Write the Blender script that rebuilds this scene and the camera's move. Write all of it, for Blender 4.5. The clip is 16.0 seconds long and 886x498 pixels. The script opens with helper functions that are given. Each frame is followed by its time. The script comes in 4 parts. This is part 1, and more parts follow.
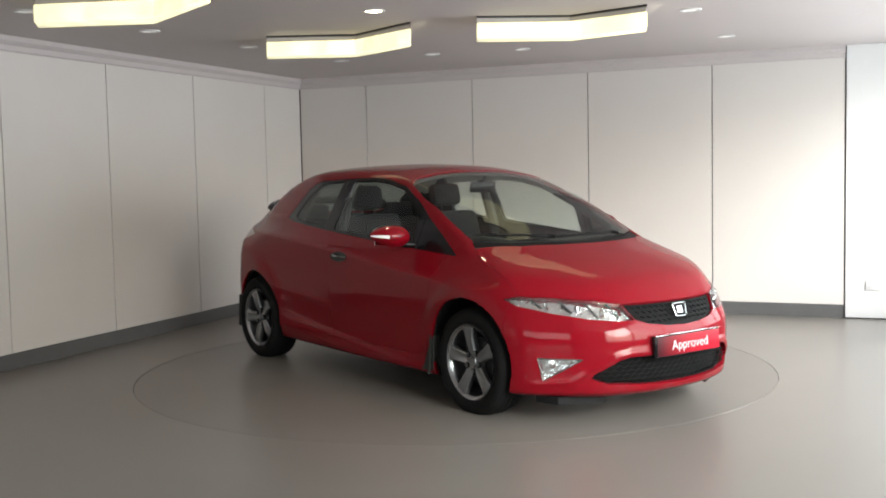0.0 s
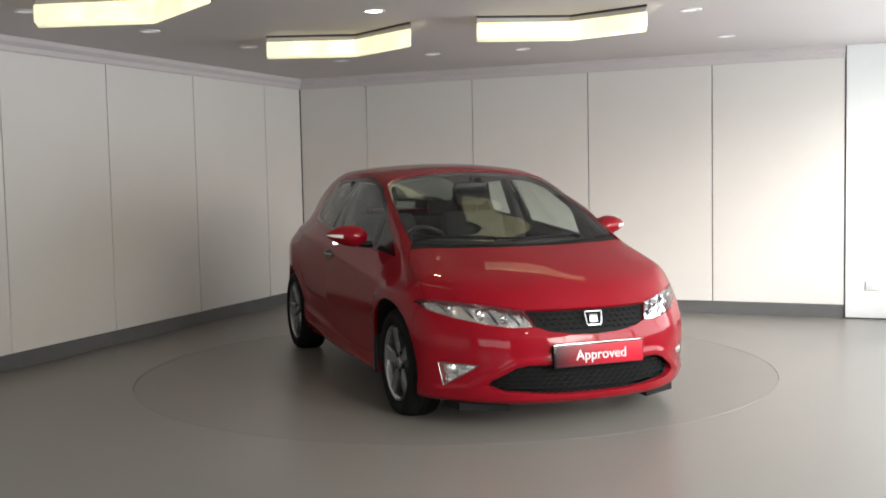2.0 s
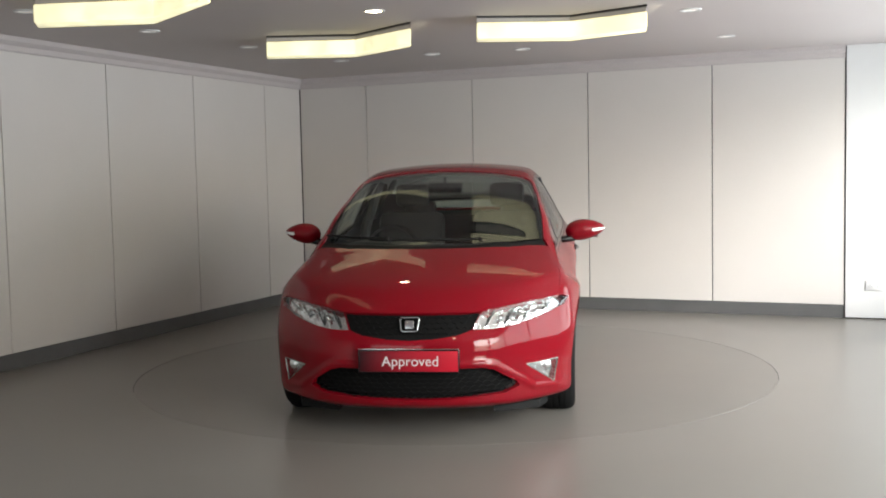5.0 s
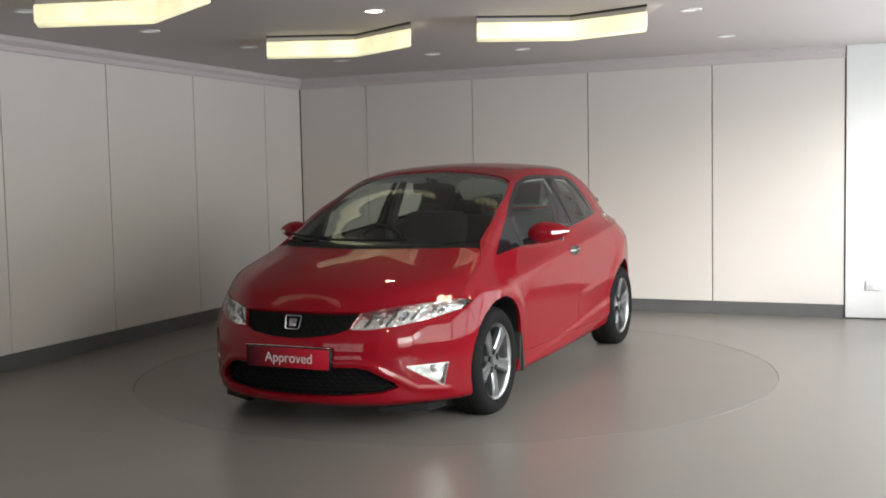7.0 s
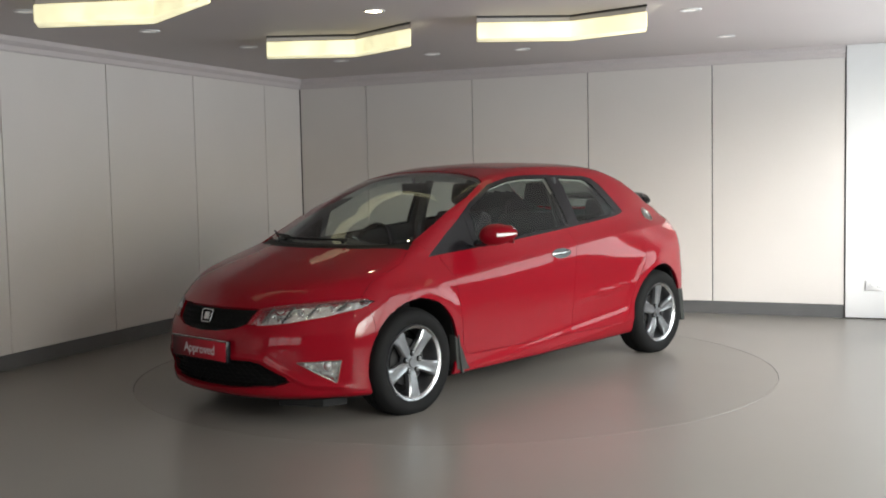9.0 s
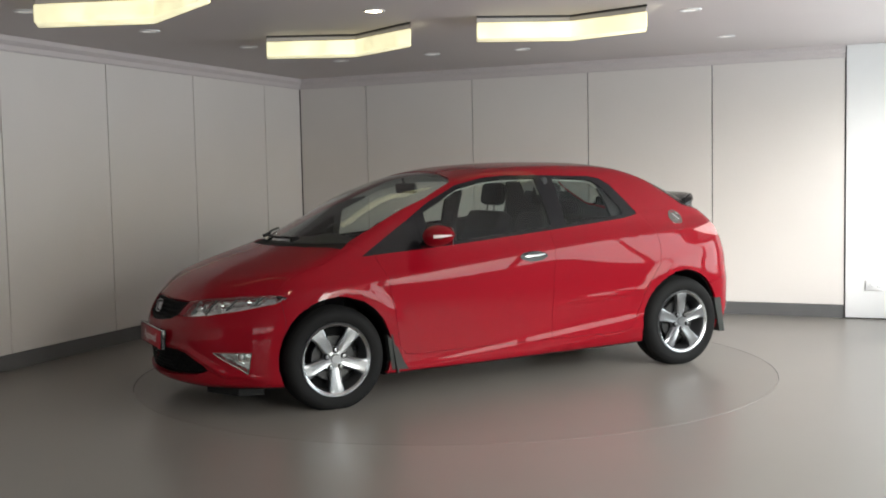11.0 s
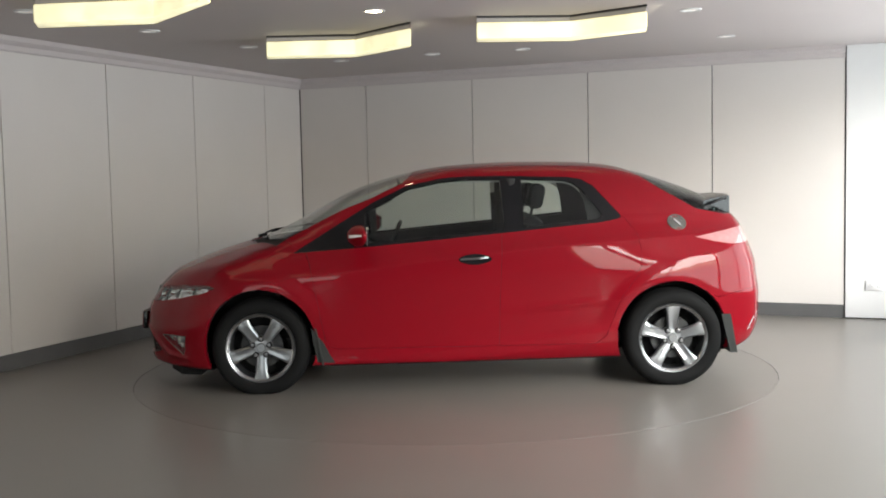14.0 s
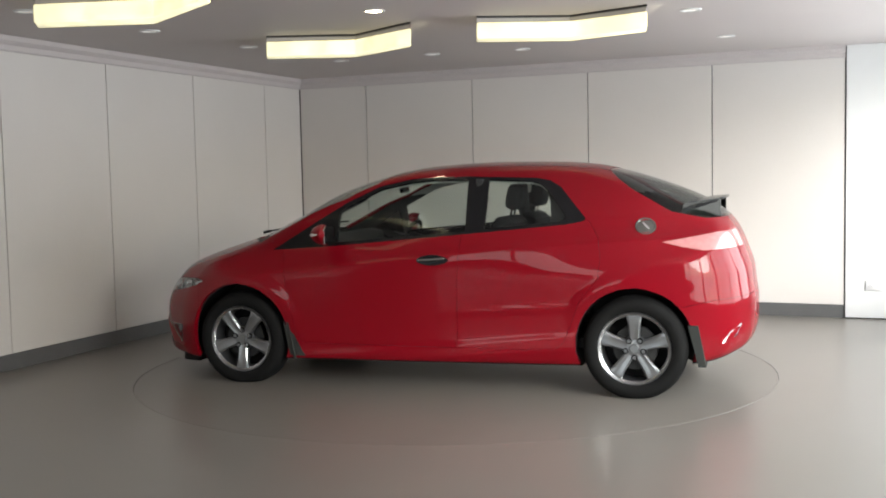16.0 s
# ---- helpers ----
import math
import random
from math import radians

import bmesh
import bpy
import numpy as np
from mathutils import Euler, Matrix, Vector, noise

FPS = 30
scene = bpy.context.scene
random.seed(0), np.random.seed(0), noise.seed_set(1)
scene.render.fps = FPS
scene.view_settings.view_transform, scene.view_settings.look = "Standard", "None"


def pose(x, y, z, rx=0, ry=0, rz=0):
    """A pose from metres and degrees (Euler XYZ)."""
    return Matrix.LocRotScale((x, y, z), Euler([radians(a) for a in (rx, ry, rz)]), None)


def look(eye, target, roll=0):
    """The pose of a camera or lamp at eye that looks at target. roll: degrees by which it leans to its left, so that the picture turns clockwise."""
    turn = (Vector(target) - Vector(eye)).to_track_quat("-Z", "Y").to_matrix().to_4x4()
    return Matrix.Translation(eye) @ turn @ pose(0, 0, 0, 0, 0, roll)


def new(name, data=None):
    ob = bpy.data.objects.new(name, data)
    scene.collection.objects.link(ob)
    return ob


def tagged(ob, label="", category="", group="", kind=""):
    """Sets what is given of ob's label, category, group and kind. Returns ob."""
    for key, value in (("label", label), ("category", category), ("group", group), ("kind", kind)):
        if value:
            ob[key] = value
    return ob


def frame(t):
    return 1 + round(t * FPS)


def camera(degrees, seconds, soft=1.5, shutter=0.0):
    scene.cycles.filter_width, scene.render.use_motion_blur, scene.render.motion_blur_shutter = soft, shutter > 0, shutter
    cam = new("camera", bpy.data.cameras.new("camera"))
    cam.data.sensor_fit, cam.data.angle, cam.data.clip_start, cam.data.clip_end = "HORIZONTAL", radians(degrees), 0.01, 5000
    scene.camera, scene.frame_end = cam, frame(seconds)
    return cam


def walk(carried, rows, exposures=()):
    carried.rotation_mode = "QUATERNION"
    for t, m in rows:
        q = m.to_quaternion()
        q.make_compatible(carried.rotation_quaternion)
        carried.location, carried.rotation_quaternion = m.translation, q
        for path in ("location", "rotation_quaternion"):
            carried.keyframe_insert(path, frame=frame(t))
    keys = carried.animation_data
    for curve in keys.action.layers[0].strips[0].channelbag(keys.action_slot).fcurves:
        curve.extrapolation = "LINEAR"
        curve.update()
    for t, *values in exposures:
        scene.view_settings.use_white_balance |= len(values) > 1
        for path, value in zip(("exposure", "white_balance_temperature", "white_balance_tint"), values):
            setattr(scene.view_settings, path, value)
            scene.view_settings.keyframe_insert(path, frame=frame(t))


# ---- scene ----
# ---- camera: it stands still ----
cam = camera(44.97, 16.0, soft=1.9)
EYE = (0.0, -7.590, 1.388)
YAW, PITCH, ROLL = -0.507, 4.084, -1.173
_aim = (EYE[0] + math.sin(radians(YAW)) * math.cos(radians(PITCH)),
        EYE[1] + math.cos(radians(YAW)) * math.cos(radians(PITCH)),
        EYE[2] - math.sin(radians(PITCH)))
walk(cam, [(0.0, look(EYE, _aim, ROLL)), (16.0, look(EYE, _aim, ROLL))],
     exposures=[(0.0, 0.0), (3.5, -0.1), (9.0, -0.28), (13.0, -0.27), (16.0, -0.1)])

# ---- daylight ----
world = bpy.data.worlds.new("sky")
scene.world = world
world.use_nodes = True
_wn = world.node_tree
_sky = _wn.nodes.new("ShaderNodeTexSky")
_sky.sky_type, _sky.sun_disc = "NISHITA", False
_sky.sun_elevation, _sky.sun_rotation = radians(20), radians(149)
_sky.air_density, _sky.dust_density = 1.0, 4.0
_wn.links.new(_sky.outputs[0], _wn.nodes["Background"].inputs[0])
_wn.nodes["Background"].inputs[1].default_value = 0.15

sun_data = bpy.data.lights.new("sun", "SUN")
sun_data.energy, sun_data.angle, sun_data.color = 5.0, radians(30), (0.93, 0.97, 1.0)
sun = new("sun", sun_data)
sun.matrix_world = look((0.488, -0.819, 0.347), (0, 0, 0))


DAYLIGHT = 44.0


# ---- materials ----
def material(name, colour, rough=0.5, metal=0.0, coat=0.0, vary=0.06, scale=6.0, fine=120.0,
             bump=0.0, bump_scale=90.0, ior=1.45, coat_rough=0.03, spec=0.5, relief=0.002):
    m = bpy.data.materials.new(name)
    m.use_nodes = True
    nt = m.node_tree
    b = nt.nodes["Principled BSDF"]
    b.inputs["Roughness"].default_value = rough
    b.inputs["Metallic"].default_value = metal
    b.inputs["IOR"].default_value = ior
    b.inputs["Specular IOR Level"].default_value = spec
    b.inputs["Coat Weight"].default_value = coat
    b.inputs["Coat Roughness"].default_value = coat_rough
    co = nt.nodes.new("ShaderNodeTexCoord")
    n1, n2 = nt.nodes.new("ShaderNodeTexNoise"), nt.nodes.new("ShaderNodeTexNoise")
    n1.inputs["Scale"].default_value, n2.inputs["Scale"].default_value = scale, fine
    n1.inputs["Detail"].default_value = 4.0
    nt.links.new(co.outputs["Object"], n1.inputs["Vector"])
    nt.links.new(co.outputs["Object"], n2.inputs["Vector"])
    add = nt.nodes.new("ShaderNodeMath")
    add.operation = "MULTIPLY_ADD"
    add.inputs[1].default_value = 0.35
    nt.links.new(n2.outputs["Fac"], add.inputs[0])
    nt.links.new(n1.outputs["Fac"], add.inputs[2])
    ramp = nt.nodes.new("ShaderNodeMapRange")
    ramp.inputs["From Min"].default_value, ramp.inputs["From Max"].default_value = 0.35, 1.0
    ramp.inputs["To Min"].default_value, ramp.inputs["To Max"].default_value = 1 - vary, 1 + vary
    nt.links.new(add.outputs[0], ramp.inputs["Value"])
    mix = nt.nodes.new("ShaderNodeVectorMath")
    mix.operation = "SCALE"
    mix.inputs[0].default_value = colour
    nt.links.new(ramp.outputs["Result"], mix.inputs["Scale"])
    nt.links.new(mix.outputs["Vector"], b.inputs["Base Color"])
    if bump:
        n3, bp = nt.nodes.new("ShaderNodeTexNoise"), nt.nodes.new("ShaderNodeBump")
        n3.inputs["Scale"].default_value = bump_scale
        bp.inputs["Strength"].default_value, bp.inputs["Distance"].default_value = bump, relief
        nt.links.new(co.outputs["Object"], n3.inputs["Vector"])
        nt.links.new(n3.outputs["Fac"], bp.inputs["Height"])
        nt.links.new(bp.outputs["Normal"], b.inputs["Normal"])
    return m


def glow(name, colour, strength):
    m = bpy.data.materials.new(name)
    m.use_nodes = True
    b = m.node_tree.nodes["Principled BSDF"]
    b.inputs["Base Color"].default_value = (*colour, 1)
    b.inputs["Emission Color"].default_value = (*colour, 1)
    b.inputs["Emission Strength"].default_value = strength
    return m


def fabric(name, colour, strength):
    """A glowing shade, a little uneven from fold to fold."""
    m = glow(name, colour, strength)
    nt = m.node_tree
    co, n = nt.nodes.new("ShaderNodeTexCoord"), nt.nodes.new("ShaderNodeTexNoise")
    n.inputs["Scale"].default_value, n.inputs["Detail"].default_value = 7.0, 3.0
    rng = nt.nodes.new("ShaderNodeMapRange")
    rng.inputs["From Min"].default_value, rng.inputs["From Max"].default_value = 0.3, 0.7
    rng.inputs["To Min"].default_value, rng.inputs["To Max"].default_value = strength * 0.62, strength * 1.18
    nt.links.new(co.outputs["Object"], n.inputs["Vector"])
    nt.links.new(n.outputs["Fac"], rng.inputs["Value"])
    nt.links.new(rng.outputs["Result"], nt.nodes["Principled BSDF"].inputs["Emission Strength"])
    return m


def clear(name, tint, rough=0.0, through_part=0.9):
    """Thin glass: a mirror coat over a tinted see-through layer."""
    m = bpy.data.materials.new(name)
    m.use_nodes = True
    nt = m.node_tree
    nt.nodes.remove(nt.nodes["Principled BSDF"])
    tr, gl = nt.nodes.new("ShaderNodeBsdfTransparent"), nt.nodes.new("ShaderNodeBsdfGlossy")
    tr.inputs["Color"].default_value = (*tint, 1)
    gl.inputs["Roughness"].default_value = rough
    lw, pw, rng = nt.nodes.new("ShaderNodeLayerWeight"), nt.nodes.new("ShaderNodeMath"), nt.nodes.new("ShaderNodeMapRange")
    lw.inputs["Blend"].default_value = 0.5
    pw.operation = "POWER"
    pw.inputs[1].default_value = 5.0
    rng.inputs["To Min"].default_value, rng.inputs["To Max"].default_value = 0.055, 1.0
    nt.links.new(lw.outputs["Facing"], pw.inputs[0])
    nt.links.new(pw.outputs[0], rng.inputs["Value"])
    mix = nt.nodes.new("ShaderNodeMixShader")
    nt.links.new(rng.outputs["Result"], mix.inputs[0])
    nt.links.new(tr.outputs[0], mix.inputs[1])
    nt.links.new(gl.outputs[0], mix.inputs[2])
    nt.links.new(mix.outputs[0], nt.nodes["Material Output"].inputs["Surface"])
    return m


def paint(name, colour):
    """Car paint: a deep, nearly matt colour under a clear polished coat."""
    m = material(name, colour, 0.55, coat=0.62, vary=0.03, scale=2, coat_rough=0.03, spec=0.06)
    b = m.node_tree.nodes["Principled BSDF"]
    b.inputs["Coat IOR"].default_value = 1.45
    return m


MAT = {
    "wall": material("painted_panel", (0.595, 0.563, 0.537), 0.55, vary=0.03, scale=1.3, fine=60, bump=0.05),
    "white": material("white_paint", (0.64, 0.64, 0.64), 0.5, vary=0.03, scale=1.5),
    "ceiling": material("ceiling_paint", (0.49, 0.45, 0.445), 0.6, vary=0.03, scale=0.9),
    "base": material("dark_grey_plinth", (0.10, 0.10, 0.10), 0.35, vary=0.1),
    "joint": material("shadow_joint", (0.03, 0.03, 0.03), 0.8),
    "floor": material("grey_resin", (0.181, 0.168, 0.150), 0.30, vary=0.05, scale=0.6, fine=3.0, spec=0.65),
    "disc": material("darker_grey_resin", (0.173, 0.160, 0.142), 0.33, vary=0.08, scale=1.1, fine=5.0, spec=0.6),
    "shade": fabric("lit_fabric", (1.0, 0.94, 0.60), 1.05),
    "black_metal": material("black_metal", (0.02, 0.02, 0.02), 0.4),
    "spot": glow("lit_lamp", (1.0, 0.83, 0.55), 90.0),
    "red": paint("red_paint", (0.168, 0.0010, 0.0062)),
    # much darker than the side glass: the cabin's shade is in its tint
    "tint": clear("darkened_rear_glass", (0.33, 0.37, 0.355)),
    "headliner": material("pale_headlining", (0.42, 0.41, 0.38), 0.9, vary=0.05),
    "glass": clear("car_glass", (0.80, 0.86, 0.83)),
    "window": clear("window_glass", (0.93, 0.96, 0.95)),
    "black": material("black_plastic", (0.007, 0.007, 0.008), 0.18, vary=0.1, spec=0.35),
    "rough_black": material("textured_black_plastic", (0.007, 0.007, 0.007), 0.6, vary=0.15, bump=0.2, spec=0.18),
    "rubber": material("tyre_rubber", (0.007, 0.007, 0.007), 0.75, vary=0.2, bump=0.15, spec=0.12),
    "alloy": material("silver_alloy", (0.26, 0.265, 0.275), 0.28, metal=0.9, vary=0.05, scale=30),
    "dark_steel": material("dark_steel", (0.035, 0.035, 0.035), 0.5, metal=0.6),
    "bright": material("bright_aluminised", (0.90, 0.90, 0.90), 0.30, metal=1.0, vary=0.03),
    # blacker than the other plastics: the shade of recesses is in the colour
    "deep_black": material("shaded_black_plastic", (0.004, 0.004, 0.004), 0.7, vary=0.1, spec=0.15),
    "dark_chrome": material("smoked_chrome", (0.30, 0.30, 0.30), 0.12, metal=1.0, vary=0.02),
    "bright_alloy": material("bright_machined_alloy", (0.40, 0.40, 0.41), 0.26, metal=1.0, vary=0.03),
    # unseen walls, darkened so that the car mirrors a dimmer room
    "dull": material("dimmed_wall_paint", (0.20, 0.195, 0.19), 0.6, vary=0.05, scale=1.0),
    "paving": material("concrete_paving", (0.35, 0.34, 0.32), 0.8, vary=0.12, scale=0.6, fine=20),
    "spot_dim": glow("dim_lamp", (1.0, 0.97, 0.90), 0.22),
    "cabin": material("dark_cabin_plastic", (0.014, 0.014, 0.015), 0.6, vary=0.1, bump=0.1),
    "cloth": material("dark_seat_cloth", (0.008, 0.008, 0.009), 0.9, vary=0.2, fine=300, bump=0.3, bump_scale=400),
    "lens": clear("clear_lens", (0.97, 0.98, 0.98)),
    "reflector": material("faceted_reflector", (0.80, 0.80, 0.80), 0.22, metal=1.0, vary=0.1, scale=18, bump=1.0, bump_scale=20, relief=0.016),
    "lamp_red": material("pale_red_lens", (0.46, 0.19, 0.19), 0.12, coat=1.0, vary=0.2, scale=22, bump=0.25, bump_scale=60),
    "white_lens": material("white_lens", (0.80, 0.80, 0.78), 0.15, coat=0.6),
    "white_print": material("white_print", (0.5, 0.49, 0.49), 0.5, vary=0.02),
    "flap": material("grey_rubber", (0.024, 0.026, 0.024), 0.7, vary=0.15, bump=0.15, spec=0.3),
    "satin": material("satin_silver", (0.22, 0.22, 0.205), 0.25, metal=0.9, vary=0.08),
    "chrome": material("chrome", (0.82, 0.83, 0.84), 0.08, metal=1.0, vary=0.01),
}



def plate_print():
    """Dark at one end, red at the other, as it is printed."""
    m = bpy.data.materials.new("plate_print")
    m.use_nodes = True
    nt = m.node_tree
    b = nt.nodes["Principled BSDF"]
    b.inputs["Roughness"].default_value = 0.45
    b.inputs["Specular IOR Level"].default_value = 0.2
    co, sep, ramp = nt.nodes.new("ShaderNodeTexCoord"), nt.nodes.new("ShaderNodeSeparateXYZ"), nt.nodes.new("ShaderNodeValToRGB")
    rng = nt.nodes.new("ShaderNodeMapRange")
    rng.inputs["From Min"].default_value, rng.inputs["From Max"].default_value = -0.257, 0.257
    nt.links.new(co.outputs["Object"], sep.inputs[0])
    nt.links.new(sep.outputs["Y"], rng.inputs["Value"])
    nt.links.new(rng.outputs["Result"], ramp.inputs[0])
    ramp.color_ramp.elements[0].color = (0.02, 0.002, 0.004, 1)
    ramp.color_ramp.elements[1].color = (0.36, 0.006, 0.018, 1)
    e = ramp.color_ramp.elements.new(0.42)
    e.color = (0.22, 0.004, 0.012, 1)
    nt.links.new(ramp.outputs[0], b.inputs["Base Color"])
    return m


MAT["plate"] = plate_print()


# ---- small builders ----
def mesh_ob(name, bm, mat, parent=None, label="", smooth=False):
    bmesh.ops.recalc_face_normals(bm, faces=bm.faces)
    me = bpy.data.meshes.new(name)
    bm.to_mesh(me)
    bm.free()
    if smooth:
        me.shade_smooth()
        me.set_sharp_from_angle(angle=radians(38))
    me.materials.append(mat)
    ob = new(name, me)
    if parent is not None:
        ob.parent = parent
    if label:
        ob["label"] = label
    return ob


def part(name, bm, mat, parent, label="", smooth=True):
    return mesh_ob(name, bm, mat, parent, label, smooth)


def thing(name, m, label, category, group="", kind=""):
    e = new(name)
    e.matrix_world = m
    e.empty_display_size = 0.1
    return tagged(e, label, category, group, kind)


def box(bm, lo, hi, m=Matrix(), bevel=0.0):
    r = bmesh.ops.create_cube(bm, size=1.0)
    for v in r["verts"]:
        v.co = Vector([lo[i] + (v.co[i] + 0.5) * (hi[i] - lo[i]) for i in range(3)])
    if bevel:
        es = list({e for v in r["verts"] for e in v.link_edges})
        r2 = bmesh.ops.bevel(bm, geom=es, offset=bevel, segments=2, affect="EDGES", profile=0.5)
        vs = list({v for f in r2["faces"] for v in f.verts} | {v for v in r["verts"] if v.is_valid})
    else:
        vs = r["verts"]
    bmesh.ops.transform(bm, matrix=m, verts=vs)
    return vs


def prism(bm, outline, z0, z1, m=Matrix()):
    """A closed outline in x, y drawn up from z0 to z1."""
    lo = [bm.verts.new(m @ Vector((x, y, z0))) for x, y in outline]
    hi = [bm.verts.new(m @ Vector((x, y, z1))) for x, y in outline]
    n = len(outline)
    for i in range(n):
        bm.faces.new((lo[i], lo[(i + 1) % n], hi[(i + 1) % n], hi[i]))
    bm.faces.new(lo[::-1])
    bm.faces.new(hi)
    return lo + hi


def lathe(bm, profile, steps=48, m=Matrix()):
    """Turns a profile of (radius, along) about the local y axis."""
    rings = []
    for i in range(steps):
        a = 2 * math.pi * i / steps
        rings.append([bm.verts.new(m @ Vector((r * math.cos(a), y, r * math.sin(a)))) for r, y in profile])
    for i in range(steps):
        p, q = rings[i], rings[(i + 1) % steps]
        for j in range(len(profile) - 1):
            bm.faces.new((p[j], p[j + 1], q[j + 1], q[j]))


def tube(bm, pts, r, seg=8):
    """A round bar along points."""
    rings = []
    pts = [Vector(p) for p in pts]
    for i, p in enumerate(pts):
        d = (pts[min(i + 1, len(pts) - 1)] - pts[max(i - 1, 0)]).normalized()
        a = d.cross(Vector((0.13, 0.21, 0.97))).normalized()
        b = d.cross(a)
        rings.append([bm.verts.new(p + r * (math.cos(2 * math.pi * k / seg) * a + math.sin(2 * math.pi * k / seg) * b)) for k in range(seg)])
    for i in range(len(pts) - 1):
        for k in range(seg):
            bm.faces.new((rings[i][k], rings[i][(k + 1) % seg], rings[i + 1][(k + 1) % seg], rings[i + 1][k]))
    bm.faces.new(rings[0][::-1])
    bm.faces.new(rings[-1])


# ---- the room ----
# Local frame of the room: origin in the far corner, along the panelled back wall and along the side wall.
CORNER = Vector((-1.66, 4.36, 0))
D1 = Vector((math.cos(radians(-24.0)), math.sin(radians(-24.0)), 0))
D2 = Vector((math.cos(radians(-111.0)), math.sin(radians(-111.0)), 0))
TOP, CEIL = 2.335, 2.445
LEN1, LEN2 = 6.9, 13.0


def at(a, b, z=0.0):
    return CORNER + D1 * a + D2 * b + Vector((0, 0, z))


def wall_frame(start, along, inward):
    """A matrix: x along the wall, y into the room, z up."""
    up = Vector((0, 0, 1))
    side = inward - inward.dot(along) * along
    side.normalize()
    m = Matrix((along, side, up)).transposed().to_4x4()
    m.translation = start
    return m


WB_ = wall_frame(CORNER, D1, D2)
WL_ = wall_frame(CORNER, D2, D1)


def build_room():
    bm = bmesh.new()
    outer = [at(-0.3, -0.3), at(LEN1 + 0.3, -0.3), at(LEN1 + 0.3, LEN2 + 0.3), at(-0.3, LEN2 + 0.3)]
    steps = 96
    ring = []
    for i in range(steps):
        a = 2 * math.pi * i / steps
        ring.append(bm.verts.new((TABLE_R * math.cos(a), TABLE_R * math.sin(a), 0)))
    deep = [bm.verts.new((v.co.x, v.co.y, -0.05)) for v in ring]
    rim = []
    poly = [(p.x, p.y) for p in outer]
    for i in range(steps):
        a = 2 * math.pi * i / steps
        d = (math.cos(a), math.sin(a))
        best = 1e9
        for k in range(4):
            (x0, y0), (x1, y1) = poly[k], poly[(k + 1) % 4]
            ex, ey = x1 - x0, y1 - y0
            det = d[0] * ey - d[1] * ex
            if abs(det) > 1e-9:
                s = (x0 * ey - y0 * ex) / det
                u = (x0 * d[1] - y0 * d[0]) / det
                if s > 0 and -1e-6 <= u <= 1 + 1e-6:
                    best = min(best, s)
        rim.append(bm.verts.new((d[0] * best, d[1] * best, 0)))
    for i in range(steps):
        j = (i + 1) % steps
        bm.faces.new((ring[i], ring[j], rim[j], rim[i]))
        bm.faces.new((ring[j], ring[i], deep[i], deep[j]))
    bm.faces.new(deep)
    bmesh.ops.translate(bm, verts=bm.verts, vec=(0.31, 0.23, 0.37))
    ob = mesh_ob("floor", bm, MAT["floor"])
    # slit walls and pit get a near-black colour in place of shade
    ob.data.materials.append(MAT["joint"])
    for f in ob.data.polygons:
        f.material_index = 0 if abs(f.normal.z) > 0.5 and f.center.z > 0.36 else 1
    ob.location = (-0.31, -0.23, -0.37)
    tagged(ob, "smooth grey resin showroom floor with soft reflections", "floor", kind="structure")

    bm = bmesh.new()
    prism(bm, [(p.x, p.y) for p in outer], CEIL, CEIL + 0.15)
    ob = mesh_ob("ceiling", bm, MAT["ceiling"])
    tagged(ob, "low painted grey-white showroom ceiling", "ceiling", kind="structure")

    bm = bmesh.new()
    box(bm, (-60, -60, -0.3), (60, 60, -0.12))
    ob = mesh_ob("ground", bm, MAT["paving"])
    tagged(ob, "pale concrete forecourt outside the showroom windows", "ground", kind="structure")


def panel_wall(name, m, edges, length, label, right_end):
    """A backing wall with thin panels side by side, their joints open, a plinth below and a cornice above."""
    bm = bmesh.new()
    box(bm, (-0.3, -0.26, -0.1), (length + 0.3, -0.022, CEIL + 0.02), m)
    wall = mesh_ob(name, bm, MAT["joint"])
    tagged(wall, label, "wall", kind="structure")
    gap = 0.005
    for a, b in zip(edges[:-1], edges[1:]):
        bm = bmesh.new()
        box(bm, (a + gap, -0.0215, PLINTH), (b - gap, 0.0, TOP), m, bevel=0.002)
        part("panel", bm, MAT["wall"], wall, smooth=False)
    bm = bmesh.new()
    box(bm, (0.002, -0.0215, 0.0), (right_end, -0.006, PLINTH - 0.004), m, bevel=0.003)
    ob = mesh_ob("baseboard", bm, MAT["base"])
    tagged(ob, "dark grey plinth along the foot of the panelled wall", "baseboard", kind="structure")
    bm = bmesh.new()
    prism(bm, [(0.0, TOP), (0.012, TOP), (0.018, TOP + 0.01), (0.018, TOP + 0.045), (0.05, TOP + 0.075), (0.055, CEIL + 0.004), (-0.0215, CEIL + 0.004), (-0.0215, TOP)],
          0.0, right_end, m @ Matrix(((0, 0, 1, 0), (1, 0, 0, 0), (0, 1, 0, 0), (0, 0, 0, 1))))
    ob = mesh_ob("trim", bm, MAT["ceiling"])
    tagged(ob, "painted cornice between panelled wall and ceiling", "cornice", kind="structure")
    return wall


TABLE_R, PLINTH = 2.216, 0.122
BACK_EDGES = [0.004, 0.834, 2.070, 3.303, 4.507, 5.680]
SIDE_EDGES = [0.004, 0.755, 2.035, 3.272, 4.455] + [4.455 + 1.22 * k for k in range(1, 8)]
WIN_A, WIN_B, WIN_TOP, SILL = 0.25, 8.2, 2.24, 0.50

build_room()
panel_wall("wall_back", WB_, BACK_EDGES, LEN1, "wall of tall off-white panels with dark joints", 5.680)
